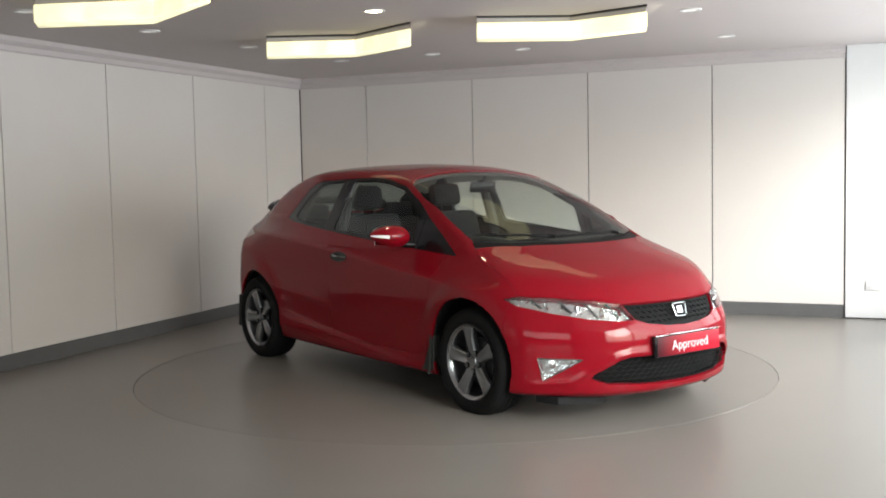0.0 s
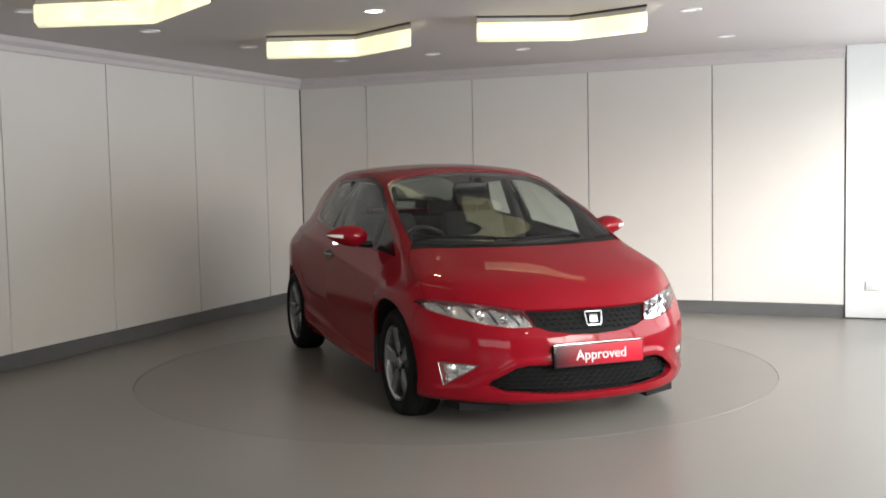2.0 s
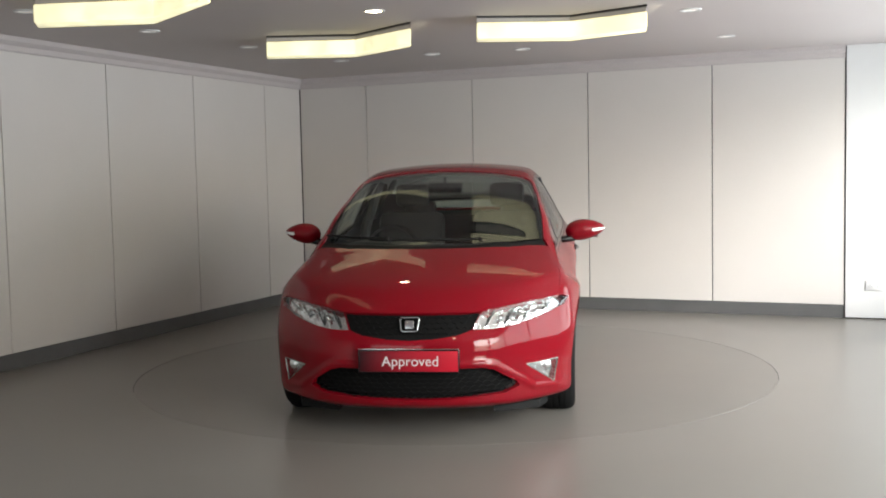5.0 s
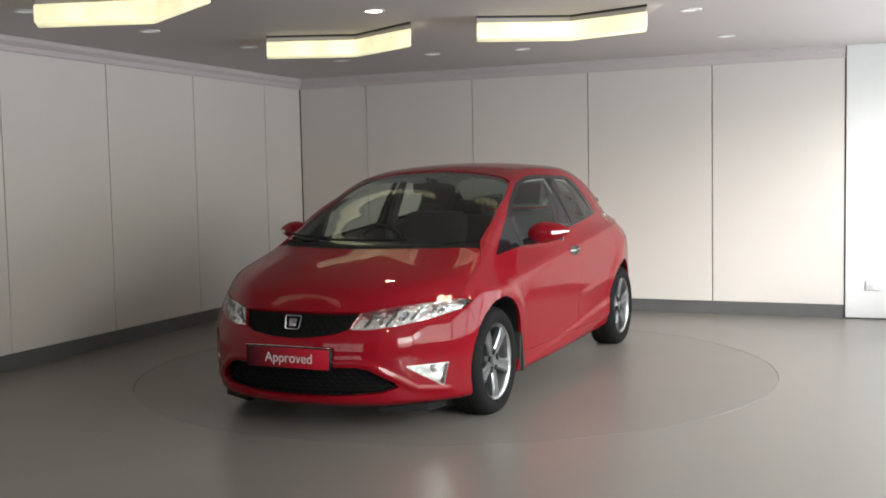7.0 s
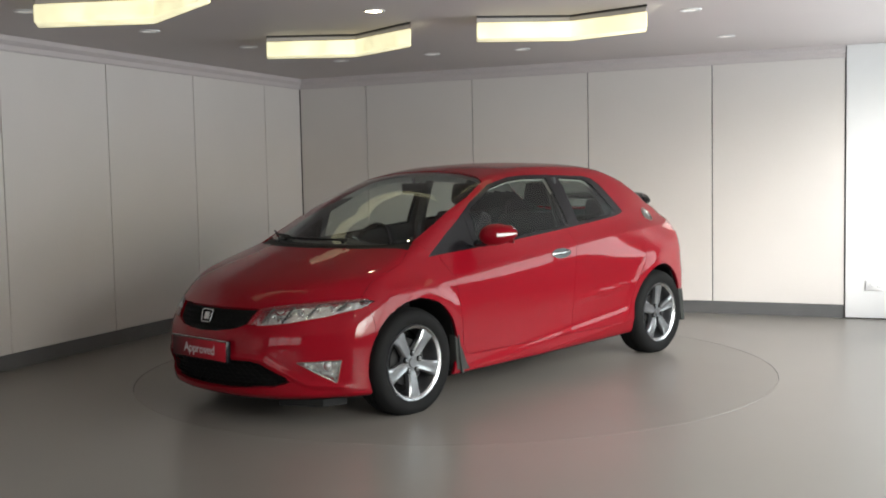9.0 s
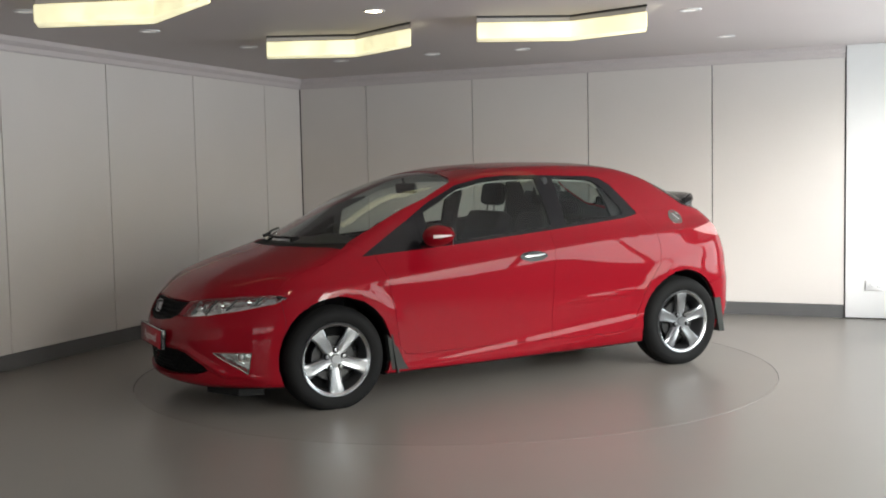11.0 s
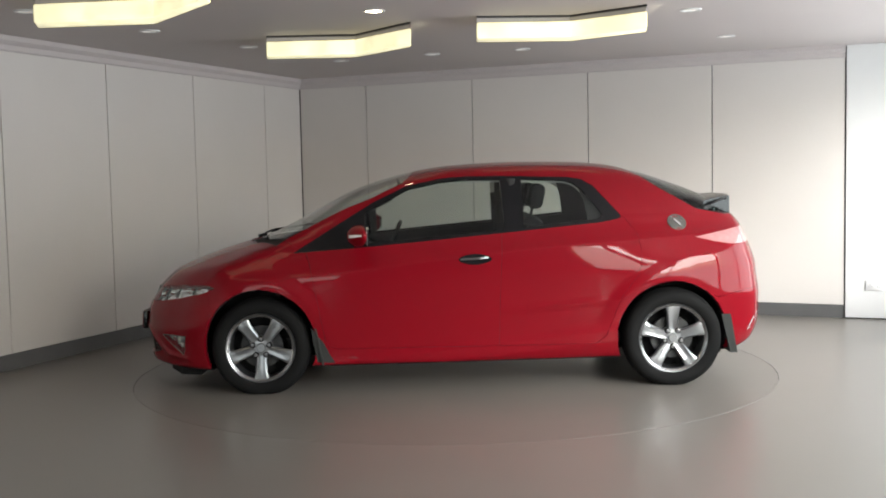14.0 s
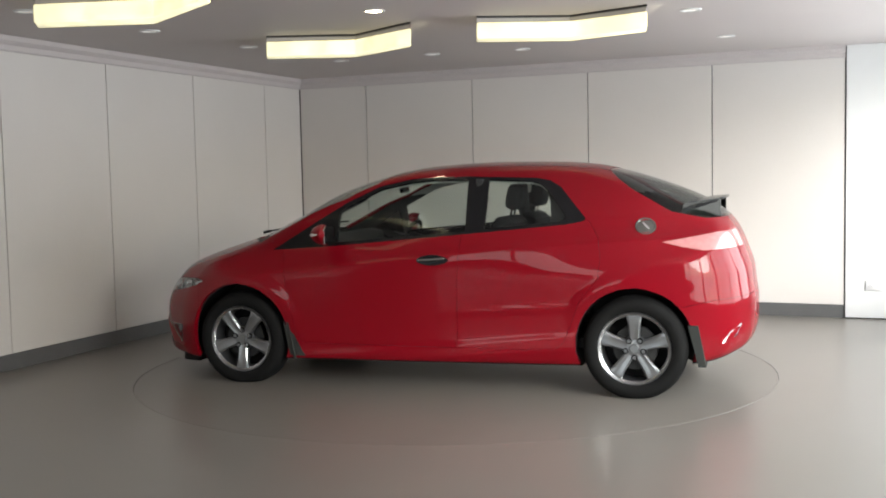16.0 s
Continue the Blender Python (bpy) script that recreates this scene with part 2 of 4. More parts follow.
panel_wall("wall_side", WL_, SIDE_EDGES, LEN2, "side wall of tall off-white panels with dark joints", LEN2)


def end_panel():
    """The bright white boxed-out stretch past the panels, down to the floor, with a socket plate."""
    bm = bmesh.new()
    box(bm, (5.690, -0.0215, 0.012), (LEN1, 0.012, CEIL - 0.002), WB_, bevel=0.003)
    ob = mesh_ob("wall_end", bm, MAT["white"])
    tagged(ob, "plain white boxed-out wall beside the panels", "wall", kind="structure")
    sock = thing("wall_socket", WB_ @ pose(5.935, 0.0125, 0.305), "small white double wall socket near the floor", "socket")
    bm = bmesh.new()
    box(bm, (-0.075, 0, -0.045), (0.075, 0.010, 0.045), bevel=0.003)
    part("plate", bm, MAT["white"], sock)
    for s in (-0.036, 0.036):
        bm = bmesh.new()
        for dx, dz in ((0, 0.012), (-0.011, -0.012), (0.011, -0.012)):
            box(bm, (s + dx - 0.003, 0.0095, dz - 0.005), (s + dx + 0.003, 0.0108, dz + 0.005))
        part("outlet", bm, MAT["base"], sock)


end_panel()


def glazed_wall(name, wall_name, m, length, start, end, n, power):
    """A wall of shop windows beyond the view, through which the daylight comes."""
    bm = bmesh.new()
    box(bm, (-0.3, -0.2, -0.1), (start, 0, CEIL + 0.02), m)
    box(bm, (end, -0.2, -0.1), (length + 0.3, 0, CEIL + 0.02), m)
    box(bm, (start, -0.2, WIN_TOP), (end, 0, CEIL + 0.02), m)
    box(bm, (start, -0.2, -0.1), (end, 0, SILL), m)
    tagged(mesh_ob(wall_name, bm, MAT["dull"]), "unseen wall round the shop windows, painted darker", "wall", kind="structure")
    win = thing(name, m, "large unseen shop window in dark frames", "window", kind="structure")
    w = (end - start) / n
    for i in range(n + 1):
        bm = bmesh.new()
        x = start + w * i
        box(bm, (x - 0.04 if i else x, -0.12, SILL), (x + 0.04 if i < n else x, -0.06, WIN_TOP), bevel=0.004)
        part("mullion", bm, MAT["black_metal"], win)
    for i in range(n):
        bm = bmesh.new()
        box(bm, (start + w * i + 0.041, -0.094, SILL + 0.001), (start + w * (i + 1) - 0.041, -0.088, WIN_TOP - 0.001))
        pane = part("pane", bm, MAT["window"], win, smooth=False)
        pane.visible_shadow = False
    data = bpy.data.lights.new("window_daylight", "AREA")
    data.shape, data.size, data.size_y = "RECTANGLE", end - start, WIN_TOP - SILL
    data.energy, data.color = power * (end - start), (0.93, 0.972, 1.0)
    lamp = new("window_daylight", data)
    mid = (start + end) / 2
    lamp.matrix_world = look(m @ Vector((mid, -0.24, (SILL + WIN_TOP) / 2)), m @ Vector((mid, 1, (SILL + WIN_TOP) / 2)))


glazed_wall("window_1", "wall_window", wall_frame(at(LEN1, 0), D2, -D1), LEN2, WIN_A, WIN_B, 6, DAYLIGHT)
# unseen window added behind the camera, as fill light for side wall and floor
glazed_wall("window_fill", "wall_front", wall_frame(at(0, LEN2), D1, -D2), LEN1, 1.2, 5.4, 3, DAYLIGHT * 0.48)


# ---- ceiling lights ----
def band(path, width, grow=0.0):
    """The outline of a bent strip: the far edge along path, the near edge one width before it."""
    near = [(x * 0.975, y - width) for x, y in path]
    return near + [(x, y + grow) for x, y in path[::-1]]


def ceiling_light(path):
    o = Vector((path[0][0], path[0][1], 0))
    ob = thing("ceiling_light", Matrix.Translation((o.x, o.y, CEIL)), "bent box ceiling light with glowing cream fabric shade", "ceiling light", "bent ceiling lights")
    shift = Matrix.Translation((-o.x, -o.y, 0))
    bm = bmesh.new()
    prism(bm, band(path, LIGHT_W), -0.150, -0.045, shift)
    bmesh.ops.bevel(bm, geom=bm.edges[:], offset=0.012, segments=3, affect="EDGES", profile=0.5)
    part("shade", bm, MAT["shade"], ob)
    bm = bmesh.new()
    prism(bm, band([(x, y - 0.03) for x, y in path], LIGHT_W - 0.06), -0.0445, -0.012, shift)
    part("base_plate", bm, MAT["ceiling"], ob)
    bm = bmesh.new()
    prism(bm, band(path, LIGHT_W), -0.0115, 0.0, shift)
    part("mounting_frame", bm, MAT["black_metal"], ob, "thin black metal mounting frame")


LIGHT_W = 0.22
ceiling_light([(-2.44, -1.16), (-1.72, -1.22), (-1.24, -1.92)])
ceiling_light([(-1.41, 0.80), (-0.72, 0.80), (-0.27, 0.20)])
ceiling_light([(0.20, 0.0), (0.86, 0.05), (1.32, -0.36)])


def downlight(x, y, lit):
    ob = thing("downlight", Matrix.Translation((x, y, CEIL)), "small round recessed ceiling spotlight, " + ("lit white" if lit else "dimmed, in a white ring"),
               "downlight", "recessed ceiling spotlights")
    turn = Matrix.Rotation(radians(-90), 4, "X")
    bm = bmesh.new()
    lathe(bm, [(0.052, 0.001), (0.052, 0.006), (0.060, 0.009), (0.072, 0.006), (0.074, 0.0)], 28, turn)
    part("ring", bm, MAT["white"], ob)
    bm = bmesh.new()
    lathe(bm, [(0.0005, 0.0055), (0.030, 0.005), (0.0515, 0.002)], 24, turn)
    part("lamp", bm, MAT["spot"] if lit else MAT["spot_dim"], ob)


for x, y, lit in ((-0.48, -0.56, True), (-2.14, 0.17, False), (-1.63, 1.23, False), (-1.00, 2.45, False), (-0.15, 2.06, False), (0.64, 1.82, False),
                  (1.63, -0.30, False), (2.25, 1.20, False), (-2.63, -0.85, False), (1.36, -2.6, True), (-1.2, -3.4, True), (0.6, -4.6, True), (2.9, -2.2, True)):
    downlight(x, y, lit)


# ---- turntable ----
def turntable_disc():
    bm = bmesh.new()
    lathe(bm, [(0.0005, 0.0), (1.2, 0.0), (TABLE_R - 0.014, 0.0)], 96, Matrix.Rotation(radians(90), 4, "X"))
    ob = mesh_ob("turntable", bm, MAT["disc"])
    bm = bmesh.new()
    lathe(bm, [(TABLE_R - 0.0138, -0.02), (TABLE_R - 0.0138, 0.0), (TABLE_R - 0.004, 0.0), (TABLE_R - 0.0031, -0.001), (TABLE_R - 0.0031, -0.04)], 96, Matrix.Rotation(radians(90), 4, "X"))
    part("edge_ring", bm, MAT["disc"], ob, "grey edge of the turntable")
    return tagged(ob, "round grey turntable let flush into the floor", "turntable")


turntable = turntable_disc()

# ---- the car's skin, from four profiles ----
def pchip(xs, pts):
    """Smooth curve through a table of points, without overshoot."""
    p = sorted(pts)
    X, Y = np.array([a for a, b in p], float), np.array([b for a, b in p], float)
    h, d = np.diff(X), np.diff(Y) / np.diff(X)
    s = np.zeros_like(Y)
    w1, w2 = 2 * h[1:] + h[:-1], h[1:] + 2 * h[:-1]
    ok = d[1:] * d[:-1] > 0
    s[1:-1][ok] = ((w1 + w2)[ok]) / (w1[ok] / d[:-1][ok] + w2[ok] / d[1:][ok])
    s[0], s[-1] = d[0], d[-1]
    x = np.clip(xs, X[0], X[-1])
    i = np.clip(np.searchsorted(X, x) - 1, 0, len(h) - 1)
    t = (x - X[i]) / h[i]
    return (Y[i] * (1 + 2 * t) * (1 - t) ** 2 + s[i] * h[i] * t * (1 - t) ** 2
            + Y[i + 1] * t * t * (3 - 2 * t) + s[i + 1] * h[i] * t * t * (t - 1))


AXLE_F, AXLE_R, HUB, ARCH = 1.315, -1.315, 0.306, 0.356
CENTRE = [(2.5, 0.50), (2.28, 0.60), (2.19, 0.655), (2.10, 0.712), (1.96, 0.783), (1.71, 0.876), (1.46, 0.952), (1.38, 0.977),
          (1.04, 1.138), (0.71, 1.301), (0.40, 1.388), (0.06, 1.438), (-0.34, 1.453), (-0.74, 1.446),
          (-0.97, 1.427), (-1.17, 1.385), (-1.44, 1.300), (-1.63, 1.226), (-1.80, 1.14), (-2.2, 0.95)]
CROWN = [(2.5, 0.12), (2.1, 0.11), (1.7, 0.09), (1.4, 0.085), (1.19, 0.105), (0.7, 0.11), (0.38, 0.08),
         (0.0, 0.07), (-0.8, 0.07), (-1.2, 0.10), (-1.6, 0.17), (-2.2, 0.16)]
SIDE = [(0.05, 0.80), (0.15, 0.829), (0.215, 0.847), (0.265, 0.847), (0.32, 0.8395), (0.42, 0.845), (0.56, 0.858), (0.70, 0.866), (0.80, 0.868), (0.848, 0.866),
        (0.868, 0.857), (0.91, 0.829), (0.97, 0.797), (1.05, 0.765), (1.2, 0.690), (1.34, 0.605), (1.5, 0.49)]
TAPER_LOW = [(-2.3, 0.10), (-2.0, 0.04), (-1.7, 0.004), (-1.3, 0.0), (1.3, 0.0), (1.6, 0.0), (1.9, 0.028), (2.3, 0.10)]
TAPER_HIGH = [(-2.3, 0.34), (-1.8, 0.245), (-1.6, 0.18), (-1.37, 0.108), (-1.0, 0.048), (-0.6, 0.01), (-0.2, 0.0), (0.3, 0.012), (0.7, 0.040), (1.0, 0.046), (1.3, 0.045), (2.3, 0.12)]
NOSE = [(0.02, 2.03), (0.135, 2.10), (0.185, 2.172), (0.225, 2.180), (0.30, 2.188), (0.42, 2.195), (0.50, 2.188), (0.56, 2.165), (0.63, 2.125), (0.72, 2.05), (0.9, 1.90)]
NOSE_BACK = [(0.0, 0.0), (0.15, 0.008), (0.30, 0.038), (0.45, 0.095), (0.60, 0.205), (0.72, 0.338), (0.79, 0.425), (0.84, 0.52), (0.92, 0.82)]
TAIL = [(0.05, -1.84), (0.20, -1.93), (0.28, -1.99), (0.40, -2.02), (0.55, -2.024), (0.66, -2.01), (0.75, -2.00), (0.86, -1.965),
        (1.00, -1.905), (1.08, -1.85), (1.2, -1.76), (1.5, -1.4)]
TAIL_BACK = [(0.0, 0.0), (0.2, 0.008), (0.4, 0.035), (0.55, 0.085), (0.66, 0.140), (0.74, 0.222), (0.80, 0.345), (0.86, 0.64), (0.95, 1.2)]
RIDGE = [(0.0, 0.394), (0.38, 0.394), (0.45, 0.378), (0.585, 0.287), (0.64, 0.243), (0.76, 0.228)]
UNDER = [(-2.3, 0.32), (-2.0, 0.27), (-1.75, 0.215), (-1.0, 0.178), (1.0, 0.165), (1.7, 0.150), (2.1, 0.138), (2.4, 0.16)]

# soft creases pressed into the side: both ends, height, width
CREASES = [((-0.25, 0.505), (-1.00, 0.565), 0.007, 0.022), ((-1.62, 0.345), (-2.02, 0.470), 0.012, 0.022), ((-1.70, 0.80), (-2.02, 0.70), 0.006, 0.03)]


def skin(p):
    """Above zero inside the car's outer skin, below zero outside."""
    x, y, z = p[..., 0], np.abs(p[..., 1]), p[..., 2]
    top = pchip(x, CENTRE) - pchip(x, CROWN) * (y / 0.7) ** 2.2 - z
    hi = np.clip((z - 0.72) / 0.33, 0, 1)
    hi = hi * hi * (3 - 2 * hi)
    rise = 0.02 + 0.08 * np.clip((1.10 - z) / 0.2, 0, 1)
    side = pchip(z + rise * x, SIDE) - (1 - hi) * pchip(x, TAPER_LOW) - hi * pchip(x, TAPER_HIGH)
    for ax in (AXLE_F, AXLE_R):
        r = np.hypot(x - ax, z - HUB)
        lip = np.clip((ARCH + 0.14 - r) / 0.10, 0, 1)
        side = side + 0.021 * lip * lip * (3 - 2 * lip) * np.clip((z - 0.36) / 0.28, 0, 1)
    for (xa, za), (xb, zb), tall, wide in CREASES:
        u = ((x - xa) * (xb - xa) + (z - za) * (zb - za)) / ((xb - xa) ** 2 + (zb - za) ** 2)
        v = np.clip(u, 0, 1)
        away = np.hypot(x - xa - v * (xb - xa), z - za - v * (zb - za))
        side = side + tall * np.exp(-(away / wide) ** 2) * np.sin(np.pi * np.clip(0.12 + 0.76 * u, 0, 1))
    side = side - y
    ridge = np.full(x.shape, 9.0)
    for (ya, za), (yb, zb) in zip(RIDGE[:-1], RIDGE[1:]):
        u = np.clip(((y - ya) * (yb - ya) + (z - za) * (zb - za)) / ((yb - ya) ** 2 + (zb - za) ** 2), 0, 1)
        ridge = np.minimum(ridge, np.hypot(y - ya - u * (yb - ya), z - za - u * (zb - za)))
    nose = 0.012 * np.exp(-(ridge / 0.018) ** 2) + pchip(z, NOSE) - pchip(y, NOSE_BACK) - x
    tail = x - pchip(z, TAIL) - pchip(y, TAIL_BACK)
    under = z - pchip(x, UNDER)
    k = 0.022
    f = np.stack([top, side * 1.0, nose, tail, under], -1)
    lo = f.min(-1, keepdims=True)
    return (lo - k * np.log(np.exp(-(f - lo) / k).sum(-1, keepdims=True)))[..., 0]


def skin_normals(p, h=0.002):
    g = np.stack([skin(p + np.eye(3)[i] * h) - skin(p - np.eye(3)[i] * h) for i in range(3)], -1)
    return -g / np.maximum(np.linalg.norm(g, axis=-1, keepdims=True), 1e-9)


def on_skin(outer, inner):
    """Where the way from inner to outer points leaves the skin."""
    a, b = np.zeros(outer.shape[:-1]), np.ones(outer.shape[:-1])
    for _ in range(26):
        m = (a + b) / 2
        ins = skin(inner + (outer - inner) * m[..., None]) > 0
        a, b = np.where(ins, m, a), np.where(ins, b, m)
    return inner + (outer - inner) * ((a + b) / 2)[..., None]


LO, HI = np.array([-2.3, 0.0, 0.08]), np.array([2.42, 0.96, 1.56])
IN_LO, IN_HI = np.array([-1.45, 0.0, 0.42]), np.array([1.45, 0.42, 0.72])


def skin_mesh(nx=216, ny=34, nz=58, offset=0.0):
    """The half with y above zero, as one bmesh."""
    xs, ys, zs = np.linspace(LO[0], HI[0], nx), np.linspace(0, HI[1], ny), np.concatenate([np.linspace(LO[2], 0.36, 22), np.linspace(0.36, HI[2], nz)[1:]])
    bm = bmesh.new()
    for a, b, c, val in ((0, 1, 2, HI[2]), (0, 2, 1, HI[1]), (1, 2, 0, HI[0]), (1, 2, 0, LO[0]), (0, 1, 2, LO[2])):
        A, B = np.meshgrid((xs, ys, zs)[a], (xs, ys, zs)[b], indexing="ij")
        q = np.zeros((*A.shape, 3))
        q[..., a], q[..., b], q[..., c] = A, B, val
        p = on_skin(q, np.clip(q, IN_LO, IN_HI))
        if offset:
            p = p + offset * skin_normals(p)
        g = [[bm.verts.new(co) for co in row] for row in p]
        for i in range(len(g) - 1):
            for j in range(len(g[0]) - 1):
                bm.faces.new((g[i][j], g[i + 1][j], g[i + 1][j + 1], g[i][j + 1]))
    bmesh.ops.remove_doubles(bm, verts=bm.verts, dist=1e-5)
    return bm


# ---- cutting the skin into panels ----
def cut(bm, ia, ib, outline, keep, closed=True):
    """Splits the faces that an outline crosses, seen along the third axis."""
    n = len(outline)
    allp = np.array(outline)
    low, high = allp.min(0) - 0.06, allp.max(0) + 0.06
    pool = set()
    for f in bm.faces:
        c = f.calc_center_median()
        if low[0] < c[ia] < high[0] and low[1] < c[ib] < high[1] and keep(c):
            pool.add(f)
    for i in range(n if closed else n - 1):
        p, q = np.array(outline[i]), np.array(outline[(i + 1) % n])
        d = q - p
        if np.hypot(*d) < 1e-6:
            continue
        (alo, blo), (ahi, bhi) = np.minimum(p, q) - 0.002, np.maximum(p, q) + 0.002
        faces = []
        for f in pool:
            vs = [v.co for v in f.verts]
            a = [v[ia] for v in vs]
            if min(a) > ahi or max(a) < alo:
                continue
            b = [v[ib] for v in vs]
            if min(b) > bhi or max(b) < blo:
                continue
            faces.append(f)
        if not faces:
            continue
        co, no = [0.0] * 3, [0.0] * 3
        co[ia], co[ib] = p
        no[ia], no[ib] = -d[1], d[0]
        geom = list({e for f in faces for e in f.edges}) + list({v for f in faces for v in f.verts}) + faces
        made = bmesh.ops.bisect_plane(bm, geom=geom, dist=2e-4, plane_co=co, plane_no=no)
        pool = {f for f in pool if f.is_valid} | {g for g in made["geom"] if isinstance(g, bmesh.types.BMFace)}


def inside(outline, a, b):
    hit, n = False, len(outline)
    for i in range(n):
        (x0, y0), (x1, y1) = outline[i], outline[(i + 1) % n]
        if (y0 > b) != (y1 > b) and a < x0 + (b - y0) / (y1 - y0) * (x1 - x0):
            hit = not hit
    return hit


def arc(cx, cz, r, n=40):
    return [(cx + r * math.cos(2 * math.pi * i / n), cz + r * math.sin(2 * math.pi * i / n)) for i in range(n)]


SIDE_Y = lambda c: c.y > 0.40
TOP_Z = lambda c: c.z > 0.62
FRONT_X = lambda c: c.x > 1.45
WINDOWS = [(1.10, 0.893), (0.89, 1.022), (0.60, 1.199), (0.375, 1.305), (0.155, 1.350), (0.0, 1.361), (-0.24, 1.360), (-0.68, 1.344),
           (-0.77, 1.327), (-0.84, 1.285), (-0.99, 1.110), (-1.013, 1.083), (-0.985, 1.070), (-0.88, 1.052), (-0.34, 1.006), (0.2, 0.960), (0.6, 0.926)]
GLASS_F = [(0.64, 0.945), (0.64, 1.146), (0.36, 1.287), (0.15, 1.330), (0.0, 1.341), (-0.235, 1.340), (-0.255, 1.018), (0.2, 0.980)]
GLASS_Q = [(1.01, 0.918), (0.70, 1.108), (0.685, 0.941)]
GLASS_R = [(-0.375, 1.338), (-0.65, 1.325), (-0.71, 1.306), (-0.765, 1.262), (-0.885, 1.105), (-0.885, 1.088), (-0.85, 1.072), (-0.375, 1.029)]
DOOR_F = [(1.02, 0.908), (0.985, 0.80), (0.945, 0.60), (0.915, 0.42), (0.895, 0.335), (0.86, 0.292), (0.80, 0.283), (-0.205, 0.283), (-0.215, 0.60), (-0.235, 0.998), (0.2, 0.960), (0.6, 0.926)]
DOOR_R = [(-0.205, 0.283), (-0.82, 0.283), (-0.885, 0.33), (-0.935, 0.45), (-0.985, 0.58), (-1.05, 0.665), (-1.10, 0.73), (-1.118, 0.85), (-1.10, 0.97), (-1.03, 1.076),
          (-0.985, 1.070), (-0.88, 1.052), (-0.34, 1.006), (-0.235, 0.998), (-0.215, 0.60)]
SCREEN = [(1.405, -0.02), (1.400, 0.10), (1.372, 0.25), (1.285, 0.48), (1.150, 0.675), (0.90, 0.660), (0.60, 0.622), (0.40, 0.575), (0.365, 0.50), (0.345, 0.30), (0.335, -0.02)]
COWL = [(1.475, -0.02), (1.470, 0.10), (1.445, 0.25), (1.36, 0.48), (1.215, 0.705), (1.150, 0.675), (1.285, 0.48), (1.372, 0.25), (1.400, 0.10), (1.405, -0.02)]
BONNET = [(2.30, -0.02), (2.30, 0.30), (2.10, 0.58), (1.80, 0.765), (1.70, 0.775), (1.50, 0.772), (1.33, 0.755), (1.215, 0.705), (1.36, 0.48), (1.445, 0.25), (1.470, 0.10), (1.475, -0.02)]
BONNET_EDGE = [(-0.02, 0.657), (0.30, 0.657), (0.355, 0.657), (0.375, 0.660), (0.50, 0.680), (0.65, 0.694), (0.77, 0.700), (0.83, 0.70)]
LAMP_F = [(0.330, 0.569), (0.368, 0.653), (0.385, 0.656), (0.50, 0.676), (0.65, 0.690), (0.785, 0.697), (0.824, 0.684), (0.795, 0.652), (0.68, 0.613), (0.55, 0.585), (0.43, 0.571)]
GRILLE = [(-0.02, 0.653), (0.30, 0.653), (0.362, 0.653), (0.324, 0.570), (0.25, 0.546), (0.12, 0.529), (-0.02, 0.523)]
MOUTH = [(-0.02, 0.377), (0.38, 0.374), (0.44, 0.355), (0.545, 0.288), (0.562, 0.260), (0.48, 0.230), (0.2, 0.212), (-0.02, 0.208)]
FOG = [(0.598, 0.368), (0.760, 0.372), (0.738, 0.250)]
BUMPER_F = [(1.650, 0.74), (1.625, 0.55), (1.64, 0.30), (1.64, 0.0)]
BACKLIGHT = [(-1.10, 1.392), (-1.28, 1.262), (-1.52, 1.122), (-1.72, 1.080), (-2.3, 1.075), (-2.3, 1.6), (-1.10, 1.6)]
LAMP_R = [(-1.475, 0.946), (-1.80, 1.000), (-2.3, 1.015), (-2.3, 0.912), (-1.72, 0.894), (-1.60, 0.914)]
BUMPER_R = [(-1.60, 0.56), (-1.80, 0.60), (-2.4, 0.62)]
FLOOR_LINE = [(x, z + 0.016) for x, z in UNDER]

REGIONS = ["body", "front_window", "quarter_window", "rear_window", "window_surround", "front_door", "rear_door", "windscreen", "cowl", "bonnet",
           "headlight", "grille", "lower_grille", "fog_lamp", "front_bumper", "tailgate_glass", "tail_lamp", "rear_bumper", "underbody", "front_wing"]


